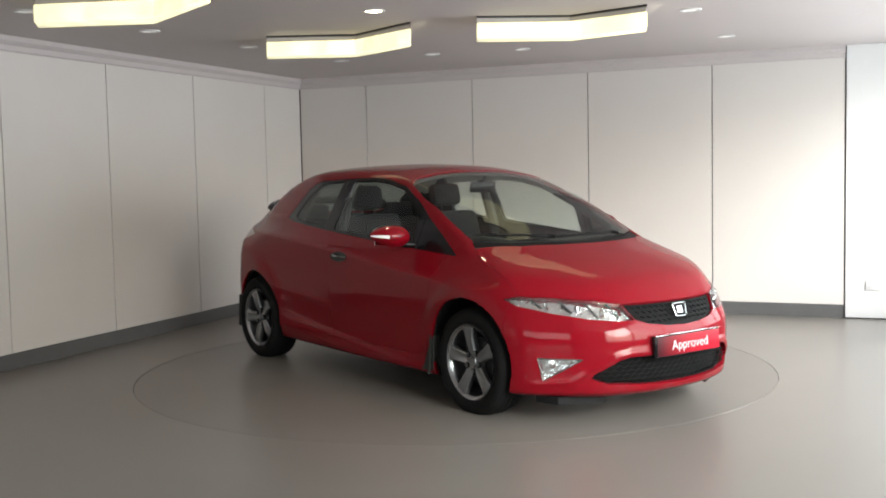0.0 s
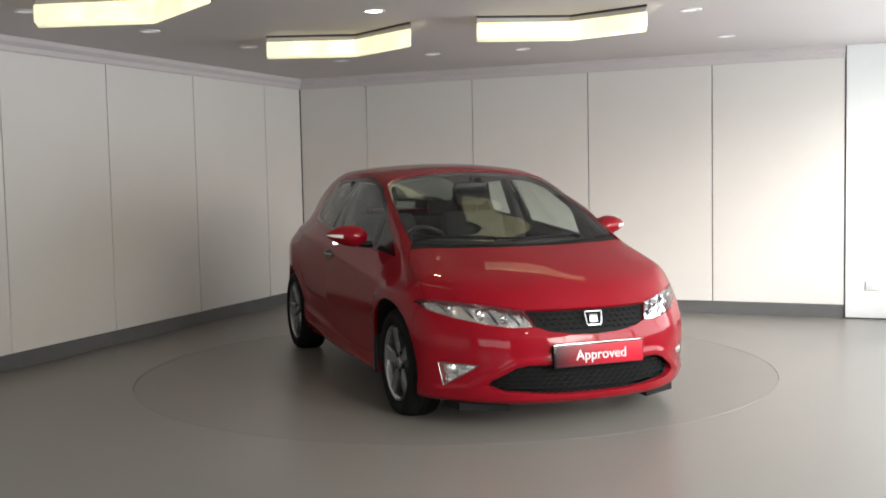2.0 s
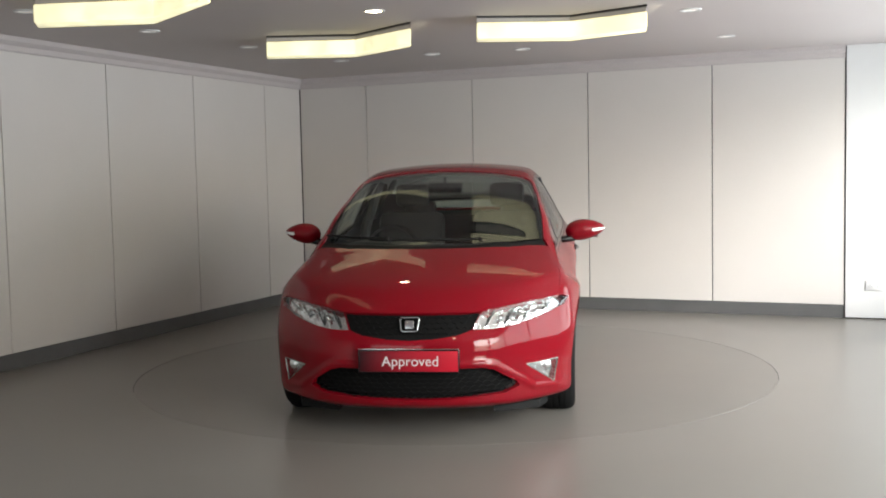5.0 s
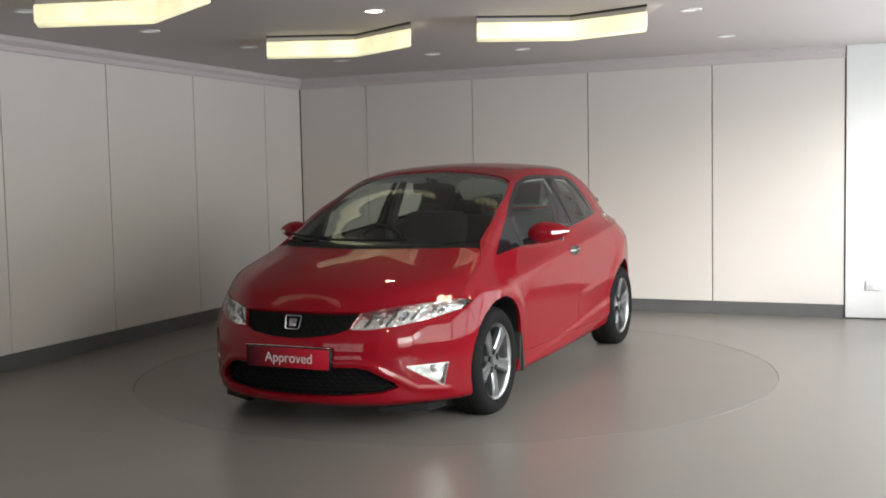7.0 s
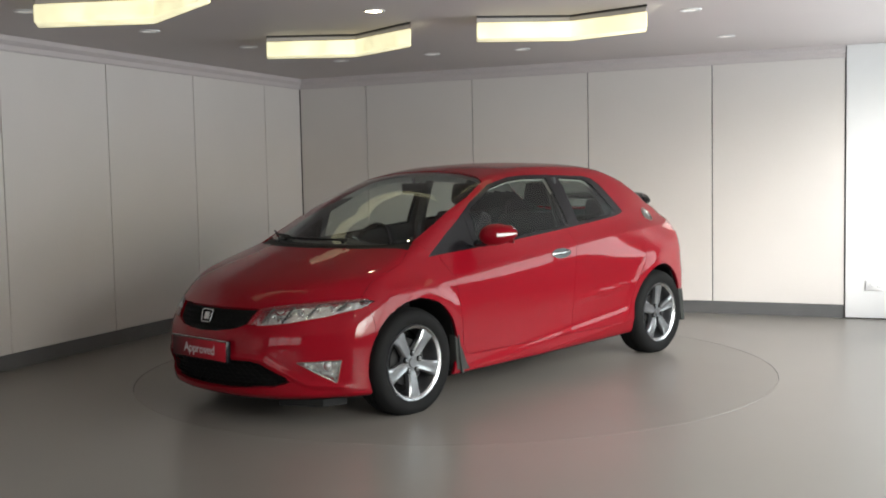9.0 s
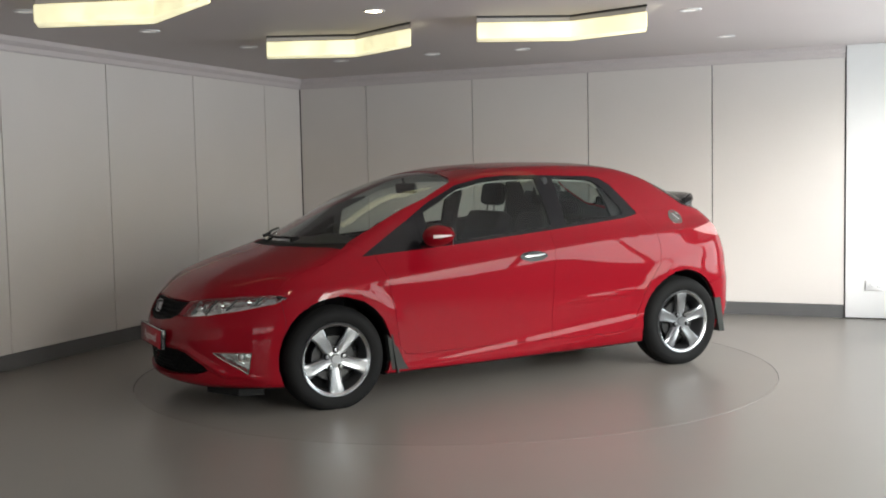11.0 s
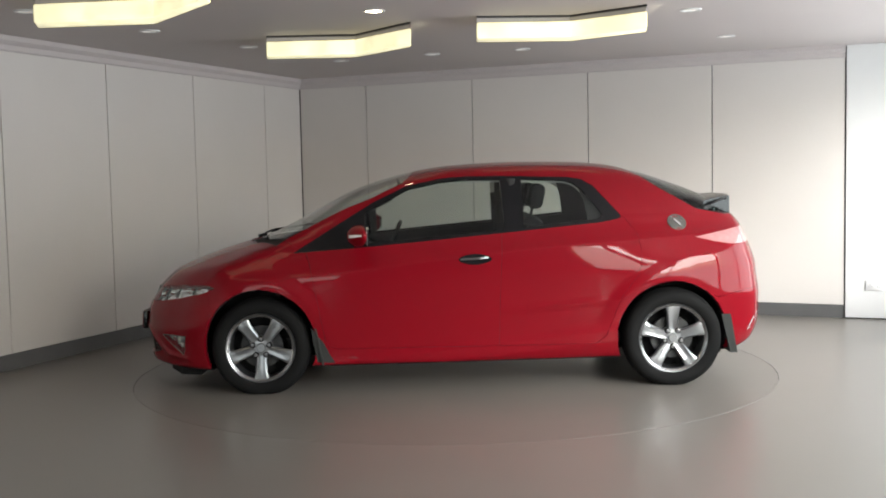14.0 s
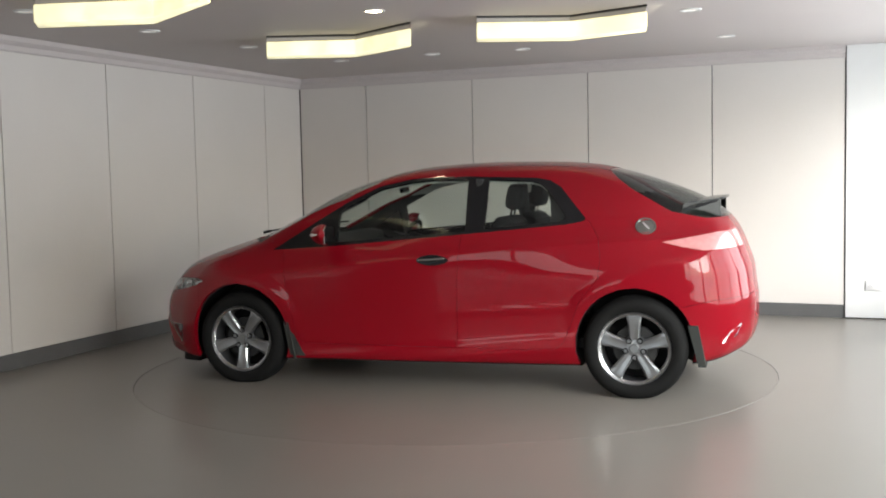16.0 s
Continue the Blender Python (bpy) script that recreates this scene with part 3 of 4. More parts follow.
def cut_skin():
    bm = skin_mesh()
    bmesh.ops.recalc_face_normals(bm, faces=bm.faces)
    for ax in (AXLE_F, AXLE_R):
        cut(bm, 0, 2, arc(ax, HUB + 0.012, ARCH), lambda c: c.y > 0.3)
    for o in (WINDOWS, GLASS_F, GLASS_Q, GLASS_R, DOOR_F, DOOR_R):
        cut(bm, 0, 2, o, SIDE_Y)
    for level in (0.846, 0.857, 0.868, 0.880):
        cut(bm, 0, 2, [(x, level - 0.1 * x + 0.01 * max(0.0, -x - 0.4) ** 2) for x in (1.15, 0.6, 0.0, -0.5, -0.9, -1.25)], SIDE_Y, closed=False)
    cut(bm, 0, 2, LAMP_R, lambda c: c.x < -1.2 and c.y > 0.3)
    cut(bm, 0, 2, BACKLIGHT, lambda c: c.x < -1.0 and c.z > 1.0)
    for o in (SCREEN, COWL):
        cut(bm, 0, 1, o, lambda c: c.z > 0.85)
    cut(bm, 0, 1, BONNET, lambda c: c.z > 0.62)
    for o in (LAMP_F, GRILLE, MOUTH, FOG):
        cut(bm, 1, 2, o, FRONT_X)
    cut(bm, 1, 2, BONNET_EDGE, FRONT_X, closed=False)
    cut(bm, 0, 2, BUMPER_F, lambda c: c.y > 0.3, closed=False)
    cut(bm, 0, 2, BUMPER_R, lambda c: True, closed=False)
    cut(bm, 0, 2, FLOOR_LINE, lambda c: c.z < 0.40, closed=False)
    cut(bm, 0, 2, [(1.10, 0.9), (1.12, 0.88), (1.2, 0.97)], SIDE_Y, closed=False)
    bm.normal_update()
    kinds, gone = {}, []
    for f in bm.faces:
        c = f.calc_center_median()
        x, y, z = c
        k = "body"
        if y > 0.3 and any(math.hypot(x - ax, z - HUB - 0.012) < ARCH for ax in (AXLE_F, AXLE_R)):
            gone.append(f)
            continue
        if z < np.interp(x, [a for a, b in FLOOR_LINE], [b for a, b in FLOOR_LINE]):
            k = "underbody"
        elif y > 0.40 and inside(WINDOWS, x, z) and z > 0.85:
            k = ("front_window" if inside(GLASS_F, x, z) else "rear_window" if inside(GLASS_R, x, z)
                 else "quarter_window" if inside(GLASS_Q, x, z) else "window_surround")
        elif y > 0.40 and inside(DOOR_F, x, z):
            k = "front_door"
        elif y > 0.40 and inside(DOOR_R, x, z):
            k = "rear_door"
        elif z > 0.85 and inside(SCREEN, x, y):
            k = "windscreen"
        elif z > 0.85 and inside(COWL, x, y):
            k = "cowl"
        elif x < -1.0 and z > 1.0 and inside(BACKLIGHT, x, z):
            k = "tailgate_glass"
        elif x < -1.2 and y > 0.3 and inside(LAMP_R, x, z):
            k = "tail_lamp"
        elif x > 1.45 and inside(LAMP_F, y, z):
            k = "headlight"
        elif x > 1.45 and inside(GRILLE, y, z):
            k = "grille"
        elif x > 1.45 and inside(MOUTH, y, z):
            k = "lower_grille"
        elif x > 1.45 and inside(FOG, y, z):
            k = "fog_lamp"
        else:
            edge = np.interp(y, [a for a, b in BONNET_EDGE], [b for a, b in BONNET_EDGE])
            seam = np.interp(z, [0.0, 0.30, 0.55, 0.74], [1.64, 1.64, 1.625, 1.650])
            if x > 1.2 and z > 0.6 and inside(BONNET, x, y) and (x < 1.62 or z > edge):
                k = "bonnet"
            elif x > seam and z < edge:
                k = "front_bumper"
            elif x > 0.88 and z < 0.97 and x > np.interp(z, [0.25, 0.31, 0.42, 0.6, 0.8, 0.9, 0.96], [0.86, 0.895, 0.915, 0.945, 0.985, 1.03, 1.14]):
                k = "front_wing"
            elif x < -1.55 and z < np.interp(-x, [1.60, 1.80, 2.4], [0.56, 0.60, 0.62]):
                k = "rear_bumper"
        kinds[f] = k
    bmesh.ops.delete(bm, geom=gone, context="FACES_ONLY")
    loose = [v for v in bm.verts if not v.link_faces]
    for v in loose:
        bm.verts.remove(v)
    bm.verts.index_update()
    V = np.array([v.co[:] for v in bm.verts])
    mid = np.abs(V[:, 1]) < 1e-4
    V[mid, 1] = 0.0
    twin = np.where(mid, np.arange(len(V)), np.arange(len(V)) + len(V))
    V2 = np.vstack([V, V * np.array([1, -1, 1])])
    N2 = skin_normals(V2)
    left, right = {}, {}
    for f, k in kinds.items():
        ids = [v.index for v in f.verts]
        left.setdefault(k, []).append(ids)
        right.setdefault(k, []).append([int(twin[i]) for i in ids][::-1])
    bm.free()
    return V2, N2, left, right


SKIN_V, SKIN_N, LEFT, RIGHT = cut_skin()


def panel(name, faces, mat, parent, label="", offset=0.0, gap=0.0012, depth=0.016):
    """One panel of the skin with its rim turned in, a narrow gap round it and the skin's own smooth shading."""
    used = sorted({i for f in faces for i in f})
    new_id = {g: l for l, g in enumerate(used)}
    P, N = SKIN_V[used].copy(), SKIN_N[used]
    F = [[new_id[i] for i in f] for f in faces]
    count, owner = {}, {}
    for f in F:
        q = P[f]
        fn = np.cross(q - q.mean(0), np.roll(q, -1, 0) - q.mean(0)).sum(0)
        if fn @ N[f].sum(0) < 0:
            f.reverse()
        c = P[f].mean(0)
        for a, b in zip(f, f[1:] + f[:1]):
            key = (a, b) if a < b else (b, a)
            count[key] = count.get(key, 0) + 1
            owner[key] = (a, b)
    rim = [owner[k] for k, c in count.items() if c == 1]
    push = {}
    for a, b in rim:
        e = P[b] - P[a]
        inward = np.cross(N[a] + N[b], e)
        inward /= max(np.linalg.norm(inward), 1e-9)
        for i in (a, b):
            push[i] = push.get(i, 0) + inward
    P = P + N * offset
    for i, d in push.items():
        l = np.linalg.norm(d)
        if l > 1e-6:
            P[i] = P[i] + d / l * gap
    verts = [tuple(p) for p in P]
    back = {}
    for i in push:
        back[i] = len(verts)
        verts.append(tuple(P[i] - N[i] * depth))
    loops = [tuple(N[i]) for f in F for i in f]
    if depth:
        for a, b in rim:
            F.append([b, a, back[a], back[b]])
            fn = np.cross(P[a] - P[b], np.array(verts[back[a]]) - P[b])
            fn = tuple(fn / max(np.linalg.norm(fn), 1e-9))
            loops += [fn] * 4
    me = bpy.data.meshes.new(name)
    me.from_pydata(verts, [], F)
    me.shade_smooth()
    me.normals_split_custom_set(loops)
    me.materials.append(mat)
    ob = new(name, me)
    ob.parent = parent
    if label:
        ob["label"] = label
    return ob


# ---- the car ----
car = thing("car", pose(0, 0, 0), "glossy red five-door hatchback with silver alloy wheels", "car")


def both(k):
    return LEFT.get(k, []) + RIGHT.get(k, [])


def sided(name, k, mat, label="", **more):
    return [panel(name, half[k], mat, car, label, **more) for half in (LEFT, RIGHT)]


def car_panels():
    panel("body", both("body"), MAT["red"], car)
    panel("bonnet", both("bonnet"), MAT["red"], car)
    panel("front_bumper", both("front_bumper"), MAT["red"], car, depth=0.03)
    panel("rear_bumper", both("rear_bumper"), MAT["red"], car)
    panel("underbody", both("underbody"), MAT["rough_black"], car, "black underside of the car", gap=0.0)
    panel("windscreen", both("windscreen"), MAT["glass"], car, "clear tinted windscreen", offset=-0.004, depth=0.004, gap=0.001)
    panel("scuttle", both("cowl"), MAT["rough_black"], car, "black plastic scuttle below the windscreen", offset=-0.012)
    panel("rear_screen", both("tailgate_glass"), MAT["tint"], car, "rear window, its glass darkened for the dim cabin behind", offset=-0.003, depth=0.006)
    panel("grille", both("grille"), MAT["deep_black"], car, "black honeycomb grille", offset=-0.014)
    panel("lower_grille", both("lower_grille"), MAT["deep_black"], car, "black lower air intake", offset=-0.055, depth=0.0)
    sided("front_door", "front_door", MAT["red"])
    sided("rear_door", "rear_door", MAT["red"])
    sided("front_wing", "front_wing", MAT["red"])
    sided("window_surround", "window_surround", MAT["black"], "gloss black window surround", offset=-0.002, gap=0.0)
    sided("quarter_panel", "quarter_window", MAT["black"], "black corner panel behind the mirror", offset=-0.004, depth=0.004, gap=0.0005)
    for k in ("front_window", "rear_window"):
        sided(k, k, MAT["glass"], "tinted side window", offset=-0.004, depth=0.004, gap=0.0005)
    sided("tail_lamp", "tail_lamp", MAT["lamp_red"], "pale red and clear tail lamp")
    lining = [f for k in ("body", "front_door", "rear_door", "bonnet", "front_wing", "rear_bumper", "front_bumper", "cowl", "window_surround") for f in both(k)]
    roof = [f for f in lining if SKIN_V[f][:, 2].mean() > 1.24]
    lower = [f for f in lining if SKIN_V[f][:, 2].mean() <= 1.24]
    panel("lining", lower, MAT["cabin"], car, "dark grey inner lining", offset=-0.035, gap=0.0, depth=0.0)
    panel("headlining", roof, MAT["headliner"], car, "pale grey roof lining", offset=-0.035, gap=0.0, depth=0.0)
    return sided("headlight", "headlight", MAT["lens"], "clear headlight with chrome reflectors", offset=0.002, depth=0.004), \
        sided("fog_lamp", "fog_lamp", MAT["lens"], "triangular clear fog lamp", offset=0.0, depth=0.004)


def skin_x(y, z):
    """The front face of the skin at y and z."""
    p = on_skin(np.array([[2.6, abs(y), z]]), np.array([[0.6, abs(y), z]]))[0]
    return float(p[0])


def skin_y(x, z):
    p = on_skin(np.array([[x, 1.1, z]]), np.array([[x, 0.1, z]]))[0]
    return float(p[1])


def skin_z(x, y):
    p = on_skin(np.array([[x, y, 1.7]]), np.array([[x, y, 0.5]]))[0]
    return float(p[2])


def lamps(heads, fogs):
    for s, lamp, half in ((1, heads[0], LEFT), (-1, heads[1], RIGHT)):
        panel("reflector", half["headlight"], MAT["reflector"], lamp, "faceted chrome reflector", offset=-0.035, gap=-0.001, depth=0.0)
        for y, z, r in ((0.46, 0.617, 0.017), (0.565, 0.637, 0.018), (0.68, 0.657, 0.012)):
            bm = bmesh.new()
            x = skin_x(y, z) - 0.034
            lathe(bm, [(0.0005, 0.012), (r * 0.45, 0.010), (r * 0.5, 0.0), (r * 0.95, 0.018), (r, 0.022), (r, 0.0)], 24,
                  Matrix.Translation((x, s * y, z)) @ pose(0, 0, 0, 0, 0, -90 + s * 12))
            part("bulb_housing", bm, MAT["reflector"], lamp)
        for y in (0.415, 0.515, 0.615, 0.715):
            bm = bmesh.new()
            z0, z1, n = 0.575 + max(0, y - 0.5) * 0.28, 0.655 + (y - 0.4) * 0.09, 6
            for i in range(n):
                za, zb = z0 + (z1 - z0) * i / n, z0 + (z1 - z0) * (i + 1) / n
                xa, yy = skin_x(y, (za + zb) / 2) - 0.022, y + 0.05 * (i / n - 0.5)
                box(bm, (xa - 0.012, s * yy - 0.003, za), (xa + 0.002, s * yy + 0.003, zb + 0.001))
            part("divider", bm, MAT["dark_steel"], lamp)
    for s, lamp, half in ((1, fogs[0], LEFT), (-1, fogs[1], RIGHT)):
        panel("reflector", half["fog_lamp"], MAT["reflector"], lamp, "bright chrome reflector", offset=-0.022, gap=-0.001, depth=0.0)
        bm = bmesh.new()
        lathe(bm, [(0.0005, 0.010), (0.016, 0.008), (0.026, 0.0)], 20,
              Matrix.Translation((skin_x(0.70, 0.345) - 0.02, s * 0.70, 0.345)) @ pose(0, 0, 0, 0, 0, -90 + s * 20))
        part("bulb_housing", bm, MAT["bright"], lamp)
        bm = bmesh.new()
        n = len(FOG)
        for i in range(n):
            a, b = FOG[i], FOG[(i + 1) % n]
            pts = []
            for k in range(7):
                y, z = a[0] + (b[0] - a[0]) * k / 6, a[1] + (b[1] - a[1]) * k / 6
                pts.append((skin_x(y, z) - 0.002, s * y, z))
            tube(bm, pts, 0.0035, 6)
        part("bezel", bm, MAT["satin"], lamp, "thin bright bezel")


def nose_details():
    # honeycomb bars of the lower intake
    for row in range(7):
        z = 0.226 + row * 0.0235
        half = float(np.interp(z, [0.215, 0.235, 0.260, 0.288, 0.355, 0.375], [0.22, 0.46, 0.545, 0.53, 0.42, 0.33]))
        bm = bmesh.new()
        pts, n = [], int(half / 0.022)
        for k in range(-n, n + 1):
            y = k * 0.022
            zz = z + (0.006 if (k + row) % 2 else -0.006)
            pts.append((skin_x(y, zz) - 0.022, y, zz))
        tube(bm, pts, 0.0035, 5)
        part("intake_bar", bm, MAT["deep_black"], car)
    for row in range(4):
        z = 0.556 + row * 0.025
        half = float(np.interp(z, [0.53, 0.551, 0.572, 0.653], [0.10, 0.24, 0.30, 0.34]))
        bm = bmesh.new()
        pts, n = [], int(half / 0.02)
        for k in range(-n, n + 1):
            y = k * 0.02
            zz = z + (0.006 if (k + row) % 2 else -0.006)
            pts.append((skin_x(y, zz) - 0.009, y, zz))
        tube(bm, pts, 0.003, 5)
        part("grille_bar", bm, MAT["deep_black"], car)
    # maker's badge: a plain bright rounded frame round a small plate
    badge = bmesh.new()
    m = Matrix.Translation((skin_x(0, 0.603) + 0.004, 0, 0.603)) @ pose(0, 0, 0, 0, -18, 0)
    ring = [(0.050, 0.028), (0.044, 0.036), (-0.044, 0.036), (-0.050, 0.028), (-0.042, -0.031), (-0.035, -0.037), (0.035, -0.037), (0.042, -0.031)]
    tube(badge, [m @ Vector((0, y, z)) for y, z in ring + ring[:2]], 0.0045, 8)
    box(badge, (-0.008, -0.024, -0.024), (0.002, 0.024, 0.022), m, bevel=0.004)
    part("badge", badge, MAT["bright_alloy"], car, "plain bright chrome badge")
    # show plate
    plate_m = Matrix.Translation((2.209, 0, 0.421)) @ pose(0, 0, 0, 0, -3, 0)
    bm = bmesh.new()
    box(bm, (-0.03, -0.264, -0.060), (0.0, 0.264, 0.060), plate_m, bevel=0.003)
    holder = part("plate", bm, MAT["black"], car, "red and dark show plate in a black holder")
    bm = bmesh.new()
    box(bm, (0.0005, -0.257, -0.053), (0.004, 0.257, 0.053), plate_m, bevel=0.001)
    part("plate_face", bm, MAT["plate"], holder, "red plate fading to dark with white lettering")
    curve = bpy.data.curves.new("lettering", "FONT")
    curve.body, curve.size, curve.align_x, curve.align_y = "Approved", 0.074, "CENTER", "CENTER"
    curve.extrude, curve.offset = 0.0006, 0.0
    text = new("lettering_curve", curve)
    me = bpy.data.meshes.new_from_object(text)
    bpy.data.objects.remove(text)
    me.materials.clear()
    me.materials.append(MAT["white_print"])
    ob = new("lettering", me)
    ob.parent = holder
    ob.matrix_basis = plate_m @ Matrix(((0, 0, 1, 0.0052), (1, 0, 0, 0.01), (0, 1, 0, -0.002), (0, 0, 0, 1)))
    ob["label"] = "white lettering reading Approved"
    # chrome strip added as the highlight on the holder's top edge
    bm = bmesh.new()
    box(bm, (-0.004, -0.264, 0.0605), (0.006, 0.264, 0.064), plate_m, bevel=0.001)
    part("plate_highlight", bm, MAT["chrome"], holder, "chrome strip standing in for the highlight along the holder")
    for s in (1, -1):
        bm = bmesh.new()
        prism(bm, [(1.72, s * 0.42), (1.98, s * 0.42), (1.86, s * 0.66), (1.72, s * 0.70)], 0.110, 0.152)
        part("air_dam", bm, MAT["rough_black"], car, "black rubber air dam")


def mirror_shape(p, s, grow=1.0):
    """A point of the unit ball, moved onto the mirror housing on side s."""
    x, y, z = p * grow
    sq = 1.0 + 0.10 * (1 - abs(x)) * abs(y)
    return Vector((0.655 + x * 0.085 * (1.0 if x > 0 else 0.45) - 0.045 * y * 0.6, s * (0.93 + y * 0.115 * sq), 1.005 + z * 0.066 * (1 - 0.25 * y) + 0.008 * y))


def mirror_and_handles():
    for s in (1, -1):
        def side(pts):
            return [(x, s * y, z) for x, y, z in pts]
        # door mirror: housing, arm, bright indicator strip
        bm = bmesh.new()
        bmesh.ops.create_uvsphere(bm, u_segments=28, v_segments=18, radius=1.0)
        for v in bm.verts:
            v.co = mirror_shape(v.co, s)
        cap = part("door_mirror", bm, MAT["red"], car, "red door mirror with bright indicator strip")
        bm = bmesh.new()
        prism(bm, [(-0.085, -0.045), (0.085, -0.055), (0.092, 0.040), (0.06, 0.056), (-0.06, 0.05)], 0, 0.006,
              Matrix.Translation((0.613, s * 0.925, 1.005)) @ Matrix(((0, 0, -1, 0), (s, 0, 0, 0), (0, 1, 0, 0), (0, 0, 0, 1))))
        part("mirror_glass", bm, MAT["chrome"], cap, "silvered mirror glass")
        bm = bmesh.new()
        rows = []
        for k in range(11):
            b = radians(22 + 60 * k / 10)
            thin = 1 - 0.45 * (1 - k / 10)
            rows.append([bm.verts.new(mirror_shape(Vector((math.cos(b) * math.cos(a), math.sin(b), math.cos(b) * math.sin(a))), s, g))
                         for a, g in ((radians(-26 * thin), 1.0), (radians(-25 * thin), 1.03), (radians(-8), 1.035), (radians(10 * thin), 1.03), (radians(11 * thin), 1.0))])
        for p, q in zip(rows[:-1], rows[1:]):
            for j in range(4):
                bm.faces.new((p[j], p[j + 1], q[j + 1], q[j]))
        part("indicator", bm, MAT["white_lens"], cap, "white indicator strip")
        bm = bmesh.new()
        tube(bm, side([(0.70, 0.78, 0.945), (0.69, 0.835, 0.950), (0.675, 0.885, 0.962), (0.66, 0.93, 0.972)]), 0.022, 10)
        part("mirror_arm", bm, MAT["black"], cap, "black mirror arm")
        # door handle in its dark dish
        yh = skin_y(-0.06, 0.838)
        dish = bmesh.new()
        o = [(0.105 * math.cos(a) * (1 - 0.15 * math.sin(a) ** 2), 0.034 * math.sin(a)) for a in np.linspace(0, 2 * math.pi, 28, endpoint=False)]
        c = dish.verts.new((-0.06, s * (yh + 0.002), 0.838))
        rng = [dish.verts.new((-0.06 + dx, s * (skin_y(-0.06 + dx, 0.838 + dz) + 0.004), 0.838 + dz)) for dx, dz in o]
        mid = [dish.verts.new((-0.06 + dx * 0.8, s * (skin_y(-0.06 + dx * 0.8, 0.838 + dz * 0.8) + 0.0025), 0.838 + dz * 0.8)) for dx, dz in o]
        n = len(o)
        for i in range(n):
            dish.faces.new((rng[i], rng[(i + 1) % n], mid[(i + 1) % n], mid[i]))
            dish.faces.new((mid[i], mid[(i + 1) % n], c))
        d = part("door_handle", dish, MAT["black"], car, "chrome bar handle in a dark dish")
        bm = bmesh.new()
        tube(bm, [(x, s * (skin_y(x, 0.842) + b), 0.842 + 0.01 * t) for x, b, t in ((0.03, -0.004, -0.4), (0.0, 0.014, -0.2), (-0.05, 0.020, 0.0), (-0.10, 0.016, 0.3), (-0.14, -0.002, 0.6))], 0.0085, 8)
        part("grip", bm, MAT["dark_chrome"], d, "smoked chrome grip")
        # mud flaps
        for x0, x1, y0, y1, ztop, zlow, lean in ((0.955, 0.90, 0.70, 0.862, 0.42, 0.175, -0.045), (-1.655, -1.675, 0.66, 0.812, 0.45, 0.200, -0.045)):
            bm = bmesh.new()
            o = [(0, ztop), (0.012, ztop), (0.012 + lean, zlow), (lean, zlow)] if x0 > 0 else \
                [(-0.035, ztop), (0.025, ztop), (-0.035, zlow), (-0.080, zlow)]
            a = [bm.verts.new((x0 + px, s * y0, pz)) for px, pz in o]
            b = [bm.verts.new((x0 + px, s * (y1 - (0.01 if pz == zlow else 0)), pz)) for px, pz in o]
            for i in range(4):
                bm.faces.new((a[i], a[(i + 1) % 4], b[(i + 1) % 4], b[i]))
            bm.faces.new(a)
            bm.faces.new(b[::-1])
            part("mud_flap", bm, MAT["flap"], car, "grey-black rubber mud flap", smooth=False)
        bm = bmesh.new()
        o = [(0.99, 0.42), (0.955, 0.20), (0.84, 0.195), (0.868, 0.235), (0.915, 0.33)]
        a = [bm.verts.new((px, s * (skin_y(px, max(pz, 0.22)) + 0.001), pz)) for px, pz in o]
        b = [bm.verts.new((px, s * (skin_y(px, max(pz, 0.22)) - 0.05), pz)) for px, pz in o]
        for i in range(5):
            bm.faces.new((a[i], a[(i + 1) % 5], b[(i + 1) % 5], b[i]))
        bm.faces.new(a)
        part("flap_guard", bm, MAT["flap"], car, "grey-black rubber guard behind the wheel", smooth=False)
        # wheel-arch liner
        for ax in (AXLE_F, AXLE_R):
            bm = bmesh.new()
            rows = []
            for i in range(25):
                a = radians(-22 + 224 * i / 24)
                px, pz = ax + (ARCH + 0.004) * math.cos(a), HUB + 0.012 + (ARCH + 0.004) * math.sin(a)
                edge = skin_y(px, max(pz, 0.2)) - 0.014
                rows.append([bm.verts.new((px, s * yy, pz)) for yy in (edge, 0.70, 0.52)])
            for p, q in zip(rows[:-1], rows[1:]):
                for j in range(2):
                    bm.faces.new((p[j], p[j + 1], q[j + 1], q[j]))
            hub = bm.verts.new((ax, s * 0.52, HUB))
            for p, q in zip(rows[:-1], rows[1:]):
                bm.faces.new((p[2], hub, q[2]))
            part("arch_liner", bm, MAT["rough_black"], car, "black wheel-arch liner")
    # fuel filler cap on the near-side rear wing
    x, z = -1.372, 1.035
    y = skin_y(x, z)
    nrm = Vector(skin_normals(np.array([[x, y, z]]))[0])
    q = nrm.to_track_quat("Y", "Z").to_matrix().to_4x4()
    bm = bmesh.new()
    lathe(bm, [(0.0005, 0.007), (0.03, 0.0065), (0.050, 0.004), (0.054, 0.009), (0.062, 0.008), (0.066, -0.004)], 36, Matrix.Translation((x, y, z)) @ q)
    cap = part("fuel_cap", bm, MAT["satin"], car, "round satin silver fuel cap")
    bm = bmesh.new()
    box(bm, (-0.007, 0.006, -0.03), (0.007, 0.013, 0.03), Matrix.Translation((x, y, z)) @ q @ pose(0, 0, 0, 0, 35, 0), bevel=0.002)
    part("finger_grip", bm, MAT["chrome"], cap)


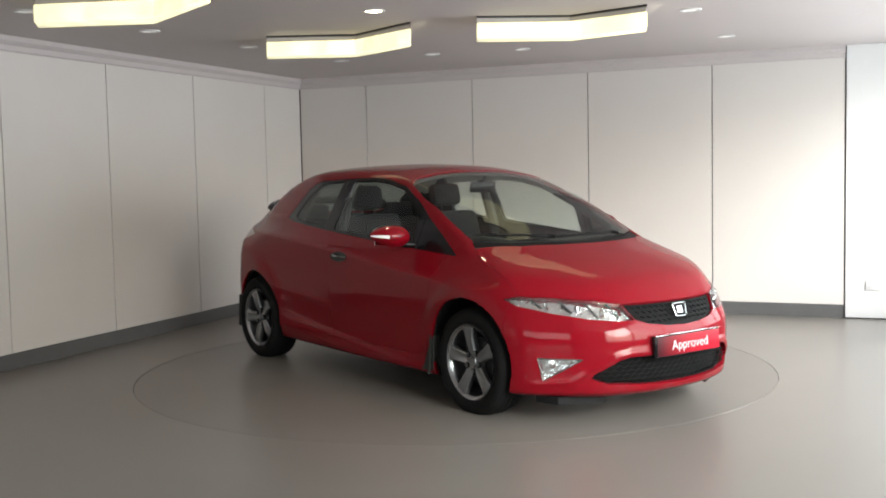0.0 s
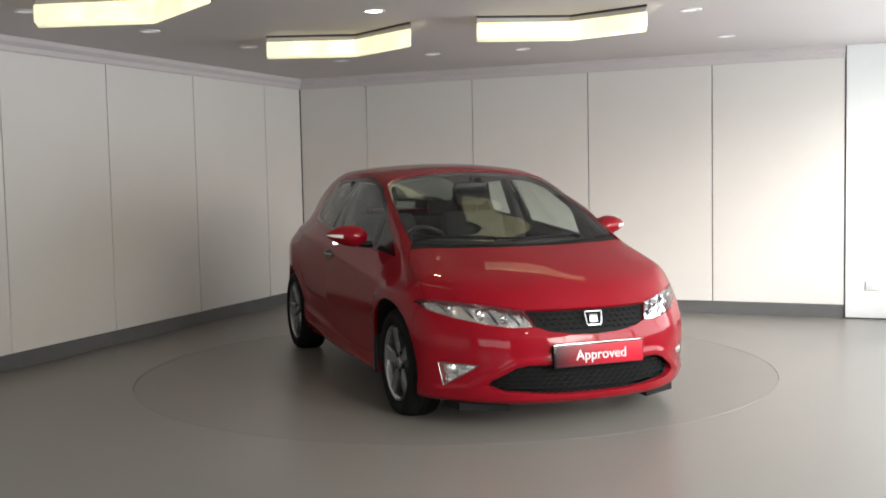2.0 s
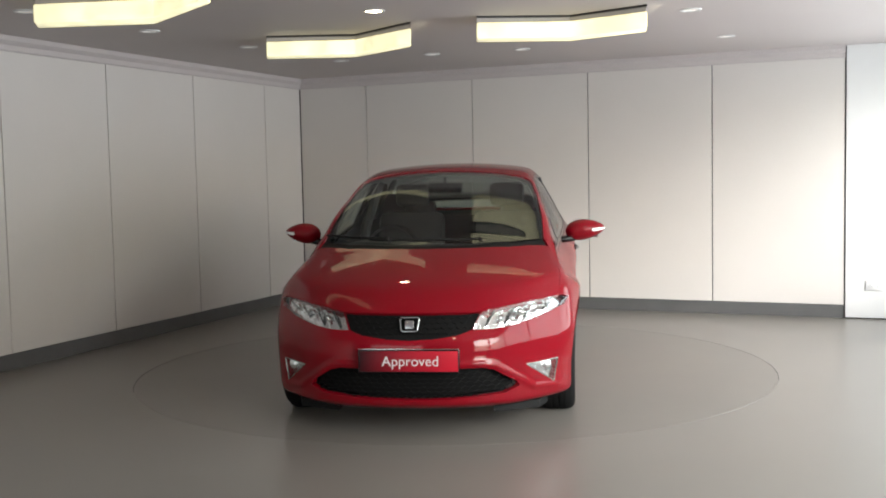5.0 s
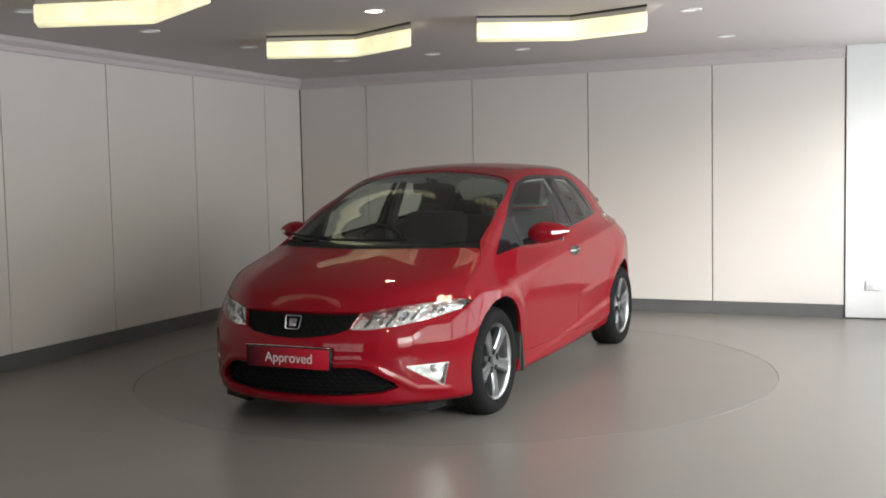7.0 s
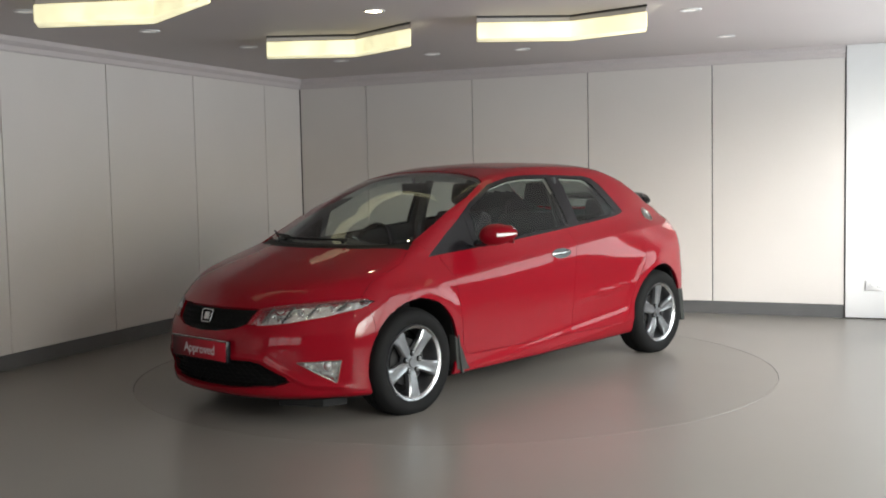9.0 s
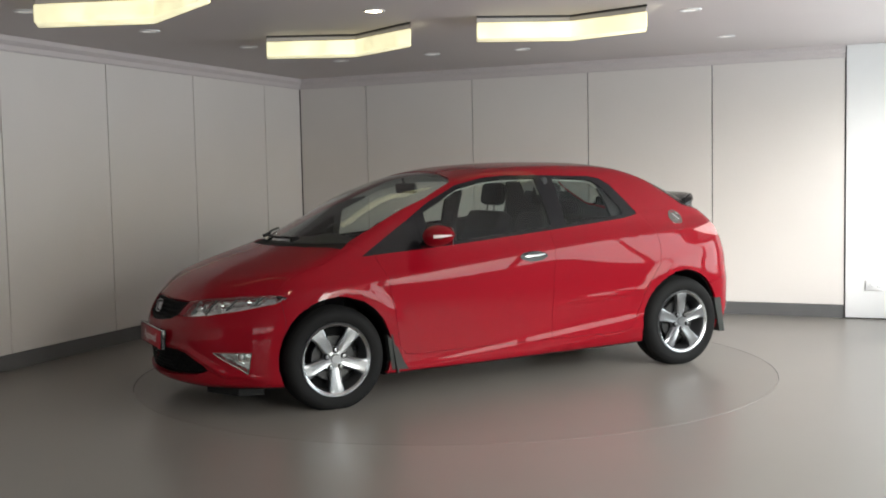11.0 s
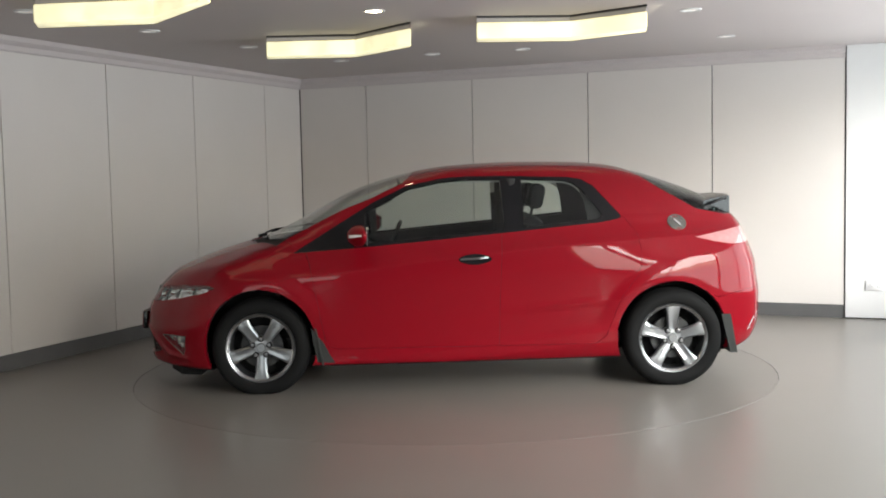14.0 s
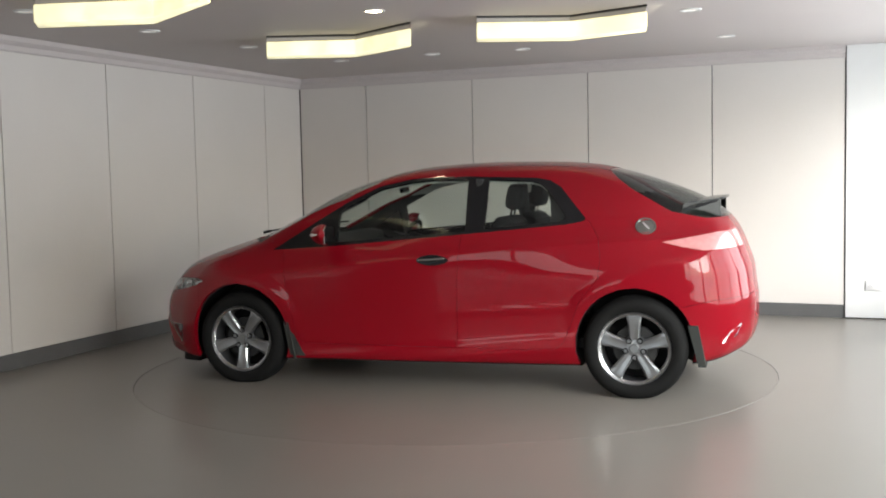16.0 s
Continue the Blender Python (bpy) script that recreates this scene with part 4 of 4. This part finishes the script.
def wheel(ax, s, turn):
    base = Matrix.Translation((ax, 0, HUB - (0.008 if ax > 0 else 0))) @ Matrix.Diagonal((1, s, 1, 1))
    bm = bmesh.new()
    lathe(bm, [(0.196, 0.66), (0.198, 0.80), (0.206, 0.826), (0.214, 0.838), (0.2195, 0.840), (0.221, 0.834), (0.220, 0.822)], 64, base)
    rim = part("wheel", bm, MAT["alloy"], car, "silver five-spoke alloy wheel with black tyre")
    bm = bmesh.new()
    lathe(bm, [(0.2185, 0.815), (0.222, 0.838), (0.232, 0.846), (0.262, 0.853), (0.285, 0.848), (0.303, 0.832), (0.310, 0.815), (0.3155, 0.795), (0.3135, 0.793), (0.3135, 0.788), (0.317, 0.786),
               (0.316, 0.764), (0.311, 0.763), (0.311, 0.757), (0.316, 0.756), (0.316, 0.734), (0.311, 0.733), (0.311, 0.727), (0.316, 0.726), (0.315, 0.695), (0.303, 0.655), (0.25, 0.645)], 72, base)
    for v in bm.verts:
        v.co.z = max(v.co.z, 0.0015)
    part("tyre", bm, MAT["rubber"], rim, "black rubber tyre")
    for k in range(5):
        a = radians(90 + turn + 72 * k)
        bm = bmesh.new()
        rows = []
        for r, half, front, thick in ((0.030, 0.026, 0.818, 0.040), (0.062, 0.031, 0.822, 0.040), (0.10, 0.033, 0.828, 0.038), (0.15, 0.037, 0.834, 0.034), (0.188, 0.045, 0.837, 0.028), (0.210, 0.054, 0.835, 0.022)):
            d, n = Vector((math.cos(a), 0, math.sin(a))), Vector((-math.sin(a), 0, math.cos(a)))
            rows.append([bm.verts.new(base @ (d * r + n * half * u + Vector((0, front - thick * w, 0))))
                         for u, w in ((-1, 1), (-1, 0.22), (-0.72, 0.0), (-0.25, 0.10), (0.25, 0.10), (0.72, 0.0), (1, 0.22), (1, 1))])
        for p, q in zip(rows[:-1], rows[1:]):
            for j in range(8):
                bm.faces.new((p[j], p[(j + 1) % 8], q[(j + 1) % 8], q[j]))
        bm.faces.new(rows[0])
        bm.faces.new(rows[-1])
        part("spoke", bm, MAT["alloy"], rim)
        b = a + radians(36)
        bm = bmesh.new()
        lathe(bm, [(0.0005, -0.002), (0.006, -0.002), (0.0075, 0.003), (0.0115, 0.002), (0.0125, -0.016)], 6, base @ Matrix.Translation((0.056 * math.cos(b), 0.830, 0.056 * math.sin(b))))
        part("wheel_nut", bm, MAT["alloy"], rim)
        # raised black ring, painted for the shade in the nut's recess
        bm = bmesh.new()
        lathe(bm, [(0.0125, -0.0060), (0.0180, -0.0055), (0.0190, -0.016)], 14, base @ Matrix.Translation((0.056 * math.cos(b), 0.830, 0.056 * math.sin(b))))
        part("nut_shade", bm, MAT["deep_black"], rim, "black ring standing in for the shade round a wheel nut")
    bm = bmesh.new()
    lathe(bm, [(0.0005, 0.826), (0.026, 0.826), (0.028, 0.823), (0.030, 0.818), (0.062, 0.816), (0.073, 0.812), (0.078, 0.79)], 40, base)
    part("hub_cap", bm, MAT["alloy"], rim, "round silver hub cap")
    # brake disc darkened: the shade behind the spokes is in its colour
    bm = bmesh.new()
    lathe(bm, [(0.05, 0.77), (0.135, 0.772), (0.136, 0.75), (0.05, 0.748)], 40, base)
    part("brake_disc", bm, MAT["dark_steel"], rim, "steel brake disc, darkened for the shade behind the spokes")
    # added black disc in the barrel, in place of the shade there
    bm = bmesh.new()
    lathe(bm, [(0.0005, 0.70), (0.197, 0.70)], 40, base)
    part("spoke_gap_shade", bm, MAT["deep_black"], rim, "black disc standing in for the shade behind the spokes")
    bm = bmesh.new()
    lathe(bm, [(0.198, 0.826), (0.203, 0.832), (0.209, 0.835), (0.2145, 0.8385)], 64, base @ Matrix.Translation((0, 0.0025, 0)))
    part("rim_lip", bm, MAT["bright_alloy"], rim, "bright machined rim lip")


def rear_details():
    # spoiler bar across the tailgate glass
    bm = bmesh.new()
    rows = []
    for y in np.linspace(-0.56, 0.56, 31):
        dip = 0.07 * (abs(y) / 0.58) ** 4
        back = 0.22 * (abs(y) / 0.58) ** 4
        sec = ((-1.60 + 0.2 * back, 1.172), (-1.71 + back * 0.6, 1.196), (-1.825 + back, 1.205), (-1.832 + back, 1.193), (-1.72 + back * 0.6, 1.174), (-1.62 + 0.2 * back, 1.150))
        rows.append([bm.verts.new((x, y, z - dip)) for x, z in sec])
    for p, q in zip(rows[:-1], rows[1:]):
        for j in range(6):
            bm.faces.new((p[j], p[(j + 1) % 6], q[(j + 1) % 6], q[j]))
    bm.faces.new(rows[0])
    bm.faces.new(rows[-1])
    part("spoiler", bm, MAT["black"], car, "gloss black tailgate spoiler")
    for s in (1, -1):
        bm = bmesh.new()
        rows = []
        for x, z0, z1 in ((-1.58, 1.10, 1.165), (-1.70, 1.082, 1.185), (-1.80, 1.08, 1.195)):
            y = 0.53 - (abs(x) - 1.58) * 0.75
            rows.append([bm.verts.new((x, s * (y + d), z)) for d, z in ((0.0, z0), (0.018, z0), (0.012, z1), (0.0, z1))])
        for p, q in zip(rows[:-1], rows[1:]):
            for j in range(4):
                bm.faces.new((p[j], p[(j + 1) % 4], q[(j + 1) % 4], q[j]))
        bm.faces.new(rows[0])
        bm.faces.new(rows[-1])
        part("spoiler_support", bm, MAT["black"], car)
        # bright frame low in the rear bumper corner
        bm = bmesh.new()
        pts = []
        for x, z in ((-1.825, 0.335), (-1.865, 0.395), (-1.93, 0.438), (-1.905, 0.378), (-1.825, 0.335)):
            pts.append((x, s * (skin_y(x, z) + 0.001), z))
        tube(bm, pts, 0.0048, 8)
        part("exhaust_trim", bm, MAT["dark_chrome"], car, "bright triangular trim in the bumper")
        bm = bmesh.new()
        face = [bm.verts.new((x, s * (skin_y(x, z) + 0.003), z)) for x, z in ((-1.831, 0.340), (-1.867, 0.391), (-1.923, 0.430), (-1.900, 0.381))]
        deep = [bm.verts.new((v.co.x, v.co.y - s * 0.012, v.co.z)) for v in face]
        bm.faces.new(face)
        bm.faces.new(deep[::-1])
        for k in range(4):
            bm.faces.new((face[k], face[(k + 1) % 4], deep[(k + 1) % 4], deep[k]))
        part("trim_inset", bm, MAT["black"], car, "black inset inside the bright bumper trim")
    # wipers
    for y0, y1, dx in ((-0.30, 0.36, 0.0), (0.24, 0.66, 0.02)):
        bm = bmesh.new()
        pts = []
        for k in range(9):
            y = y0 + (y1 - y0) * k / 8
            x = float(np.interp(abs(y), [0, 0.25, 0.48, 0.67], [1.405, 1.375, 1.29, 1.16])) - 0.02 - dx
            pts.append((x, -y, skin_z(x, abs(y)) + 0.016))
        tube(bm, pts, 0.0075, 6)
        tube(bm, [pts[0], (pts[0][0] + 0.05, pts[0][1] + 0.02, pts[0][2] - 0.012)], 0.011, 6)
        part("wiper", bm, MAT["rough_black"], car, "black windscreen wiper")


def cabin():
    for y in (-0.36, 0.36):
        bm = bmesh.new()
        box(bm, (-0.32, y - 0.25, 0.40), (0.22, y + 0.25, 0.58), bevel=0.05)
        box(bm, (-0.09, -0.25, 0.0), (0.07, 0.25, 0.58), Matrix.Translation((-0.28, y, 0.54)) @ pose(0, 0, 0, 0, -18, 0), bevel=0.06)
        seat = part("front_seat", bm, MAT["cloth"], car, "dark cloth front seat")
        bm = bmesh.new()
        box(bm, (-0.05, -0.13, 0.0), (0.05, 0.13, 0.17), Matrix.Translation((-0.475, y, 1.135)) @ pose(0, 0, 0, 0, -12, 0), bevel=0.04)
        for d in (-0.05, 0.05):
            tube(bm, [(-0.455, y + d, 1.07), (-0.475, y + d, 1.16)], 0.006, 6)
        part("headrest", bm, MAT["cloth"], seat)
    bm = bmesh.new()
    box(bm, (-1.02, -0.60, 0.42), (-0.52, 0.60, 0.60), bevel=0.05)
    box(bm, (-0.08, -0.58, 0.0), (0.07, 0.58, 0.52), Matrix.Translation((-0.98, 0, 0.55)) @ pose(0, 0, 0, 0, -22, 0), bevel=0.06)
    bench = part("rear_seat", bm, MAT["cloth"], car, "dark cloth rear bench seat")
    for y in (-0.40, 0.40):
        bm = bmesh.new()
        box(bm, (-0.045, -0.13, 0.0), (0.045, 0.13, 0.13), Matrix.Translation((-1.17, y, 1.03)) @ pose(0, 0, 0, 0, -15, 0), bevel=0.035)
        part("headrest", bm, MAT["cloth"], bench)
    bm = bmesh.new()
    rows = []
    for y in np.linspace(-0.69, 0.69, 25):
        wrap = 0.13 * (abs(y) / 0.69) ** 2
        hood = 0.045 * math.exp(-((y + 0.36) / 0.20) ** 2)
        rows.append([bm.verts.new((x - wrap, y, z)) for x, z in ((1.33, 0.93), (1.10, 0.945), (0.88, 0.935 + hood), (0.74, 0.90 + hood), (0.70, 0.80), (0.78, 0.60), (0.86, 0.42), (1.33, 0.42))])
    for p, q in zip(rows[:-1], rows[1:]):
        for j in range(8):
            bm.faces.new((p[j], p[(j + 1) % 8], q[(j + 1) % 8], q[j]))
    part("dashboard", bm, MAT["cabin"], car, "dark grey dashboard")
    bm = bmesh.new()
    m = Matrix.Translation((0.52, -0.36, 0.86)) @ pose(0, 0, 0, 0, 66, 0)
    n = 40
    tube(bm, [m @ Vector((0.185 * math.cos(2 * math.pi * i / n), 0.185 * math.sin(2 * math.pi * i / n), 0)) for i in range(n + 1)], 0.016, 8)
    tube(bm, [m @ Vector((0, -0.18, 0)), m @ Vector((0, 0, -0.02)), m @ Vector((0, 0.18, 0))], 0.02, 8)
    tube(bm, [m @ Vector((0, 0, -0.02)), m @ Vector((0.18, 0, 0))], 0.02, 8)
    tube(bm, [m @ Vector((0, 0, 0.0)), m @ Vector((0, 0, 0.22))], 0.035, 8)
    part("steering_wheel", bm, MAT["black"], car, "black steering wheel")
    bm = bmesh.new()
    box(bm, (-0.012, -0.115, -0.035), (0.018, 0.115, 0.035), Matrix.Translation((0.42, 0, 1.285)) @ pose(0, 0, 0, 0, 10, 8), bevel=0.01)
    tube(bm, [(0.43, 0, 1.30), (0.45, 0, 1.355)], 0.01, 6)
    part("rear_view_mirror", bm, MAT["black"], car, "black rear-view mirror")
    bm = bmesh.new()
    box(bm, (-1.5, -0.7, 0.28), (1.2, 0.7, 0.34))
    part("cabin_floor", bm, MAT["cabin"], car, "dark carpeted cabin floor")
    for y in (0.645, -0.645):
        bm = bmesh.new()
        tube(bm, [(-0.30, y + (0.06 if y > 0 else -0.06), 0.50), (-0.305, y + (0.05 if y > 0 else -0.05), 0.98), (-0.31, y * 0.905, 1.33)], 0.04, 8)
        part("centre_pillar", bm, MAT["cabin"], car, "dark inner pillar trim")


def rear_pillar_trim():
    for s in (1, -1):
        bm = bmesh.new()
        o = [(-0.72, 1.345), (-0.775, 1.20), (-0.80, 1.03), (-1.04, 1.06), (-0.90, 1.24), (-0.83, 1.33)]
        a = [bm.verts.new((x, s * (skin_y(x, z) - 0.035), z)) for x, z in o]
        b = [bm.verts.new((x, s * (skin_y(x, z) - 0.060), z)) for x, z in o]
        for i in range(6):
            bm.faces.new((a[i], a[(i + 1) % 6], b[(i + 1) % 6], b[i]))
        bm.faces.new(a)
        bm.faces.new(b[::-1])
        part("pillar_trim", bm, MAT["cabin"], car, "dark inner trim of the rear pillar", smooth=False)


_heads, _fogs = car_panels()
lamps(_heads, _fogs)
nose_details()
mirror_and_handles()
for _ax, _s, _turn in ((AXLE_F, 1, 36), (AXLE_R, 1, 0), (AXLE_F, -1, 8), (AXLE_R, -1, 20)):
    wheel(_ax, _s, _turn)
rear_details()
cabin()
rear_pillar_trim()


# ---- what moves: the turntable turns the car ----
TURN = [(0.0, -52.7), (0.5, -55.9), (1.0, -60.2), (2.0, -69.1), (3.0, -78.15), (4.0, -87.25), (6.5, -110.1),
        (8.0, -123.6), (9.0, -132.7), (11.5, -156.2), (13.0, -169.9), (14.5, -183.5), (16.0, -196.9)]
PIVOT = (0.068, 0.0)


def motions():
    rows = []
    for t, a in TURN:
        rows.append((t, pose(0, 0, 0, 0, 0, a) @ pose(-PIVOT[0], -PIVOT[1], 0)))
    walk(car, rows)
    walk(turntable, [(t, pose(0, 0, 0, 0, 0, a)) for t, a in TURN])


motions()
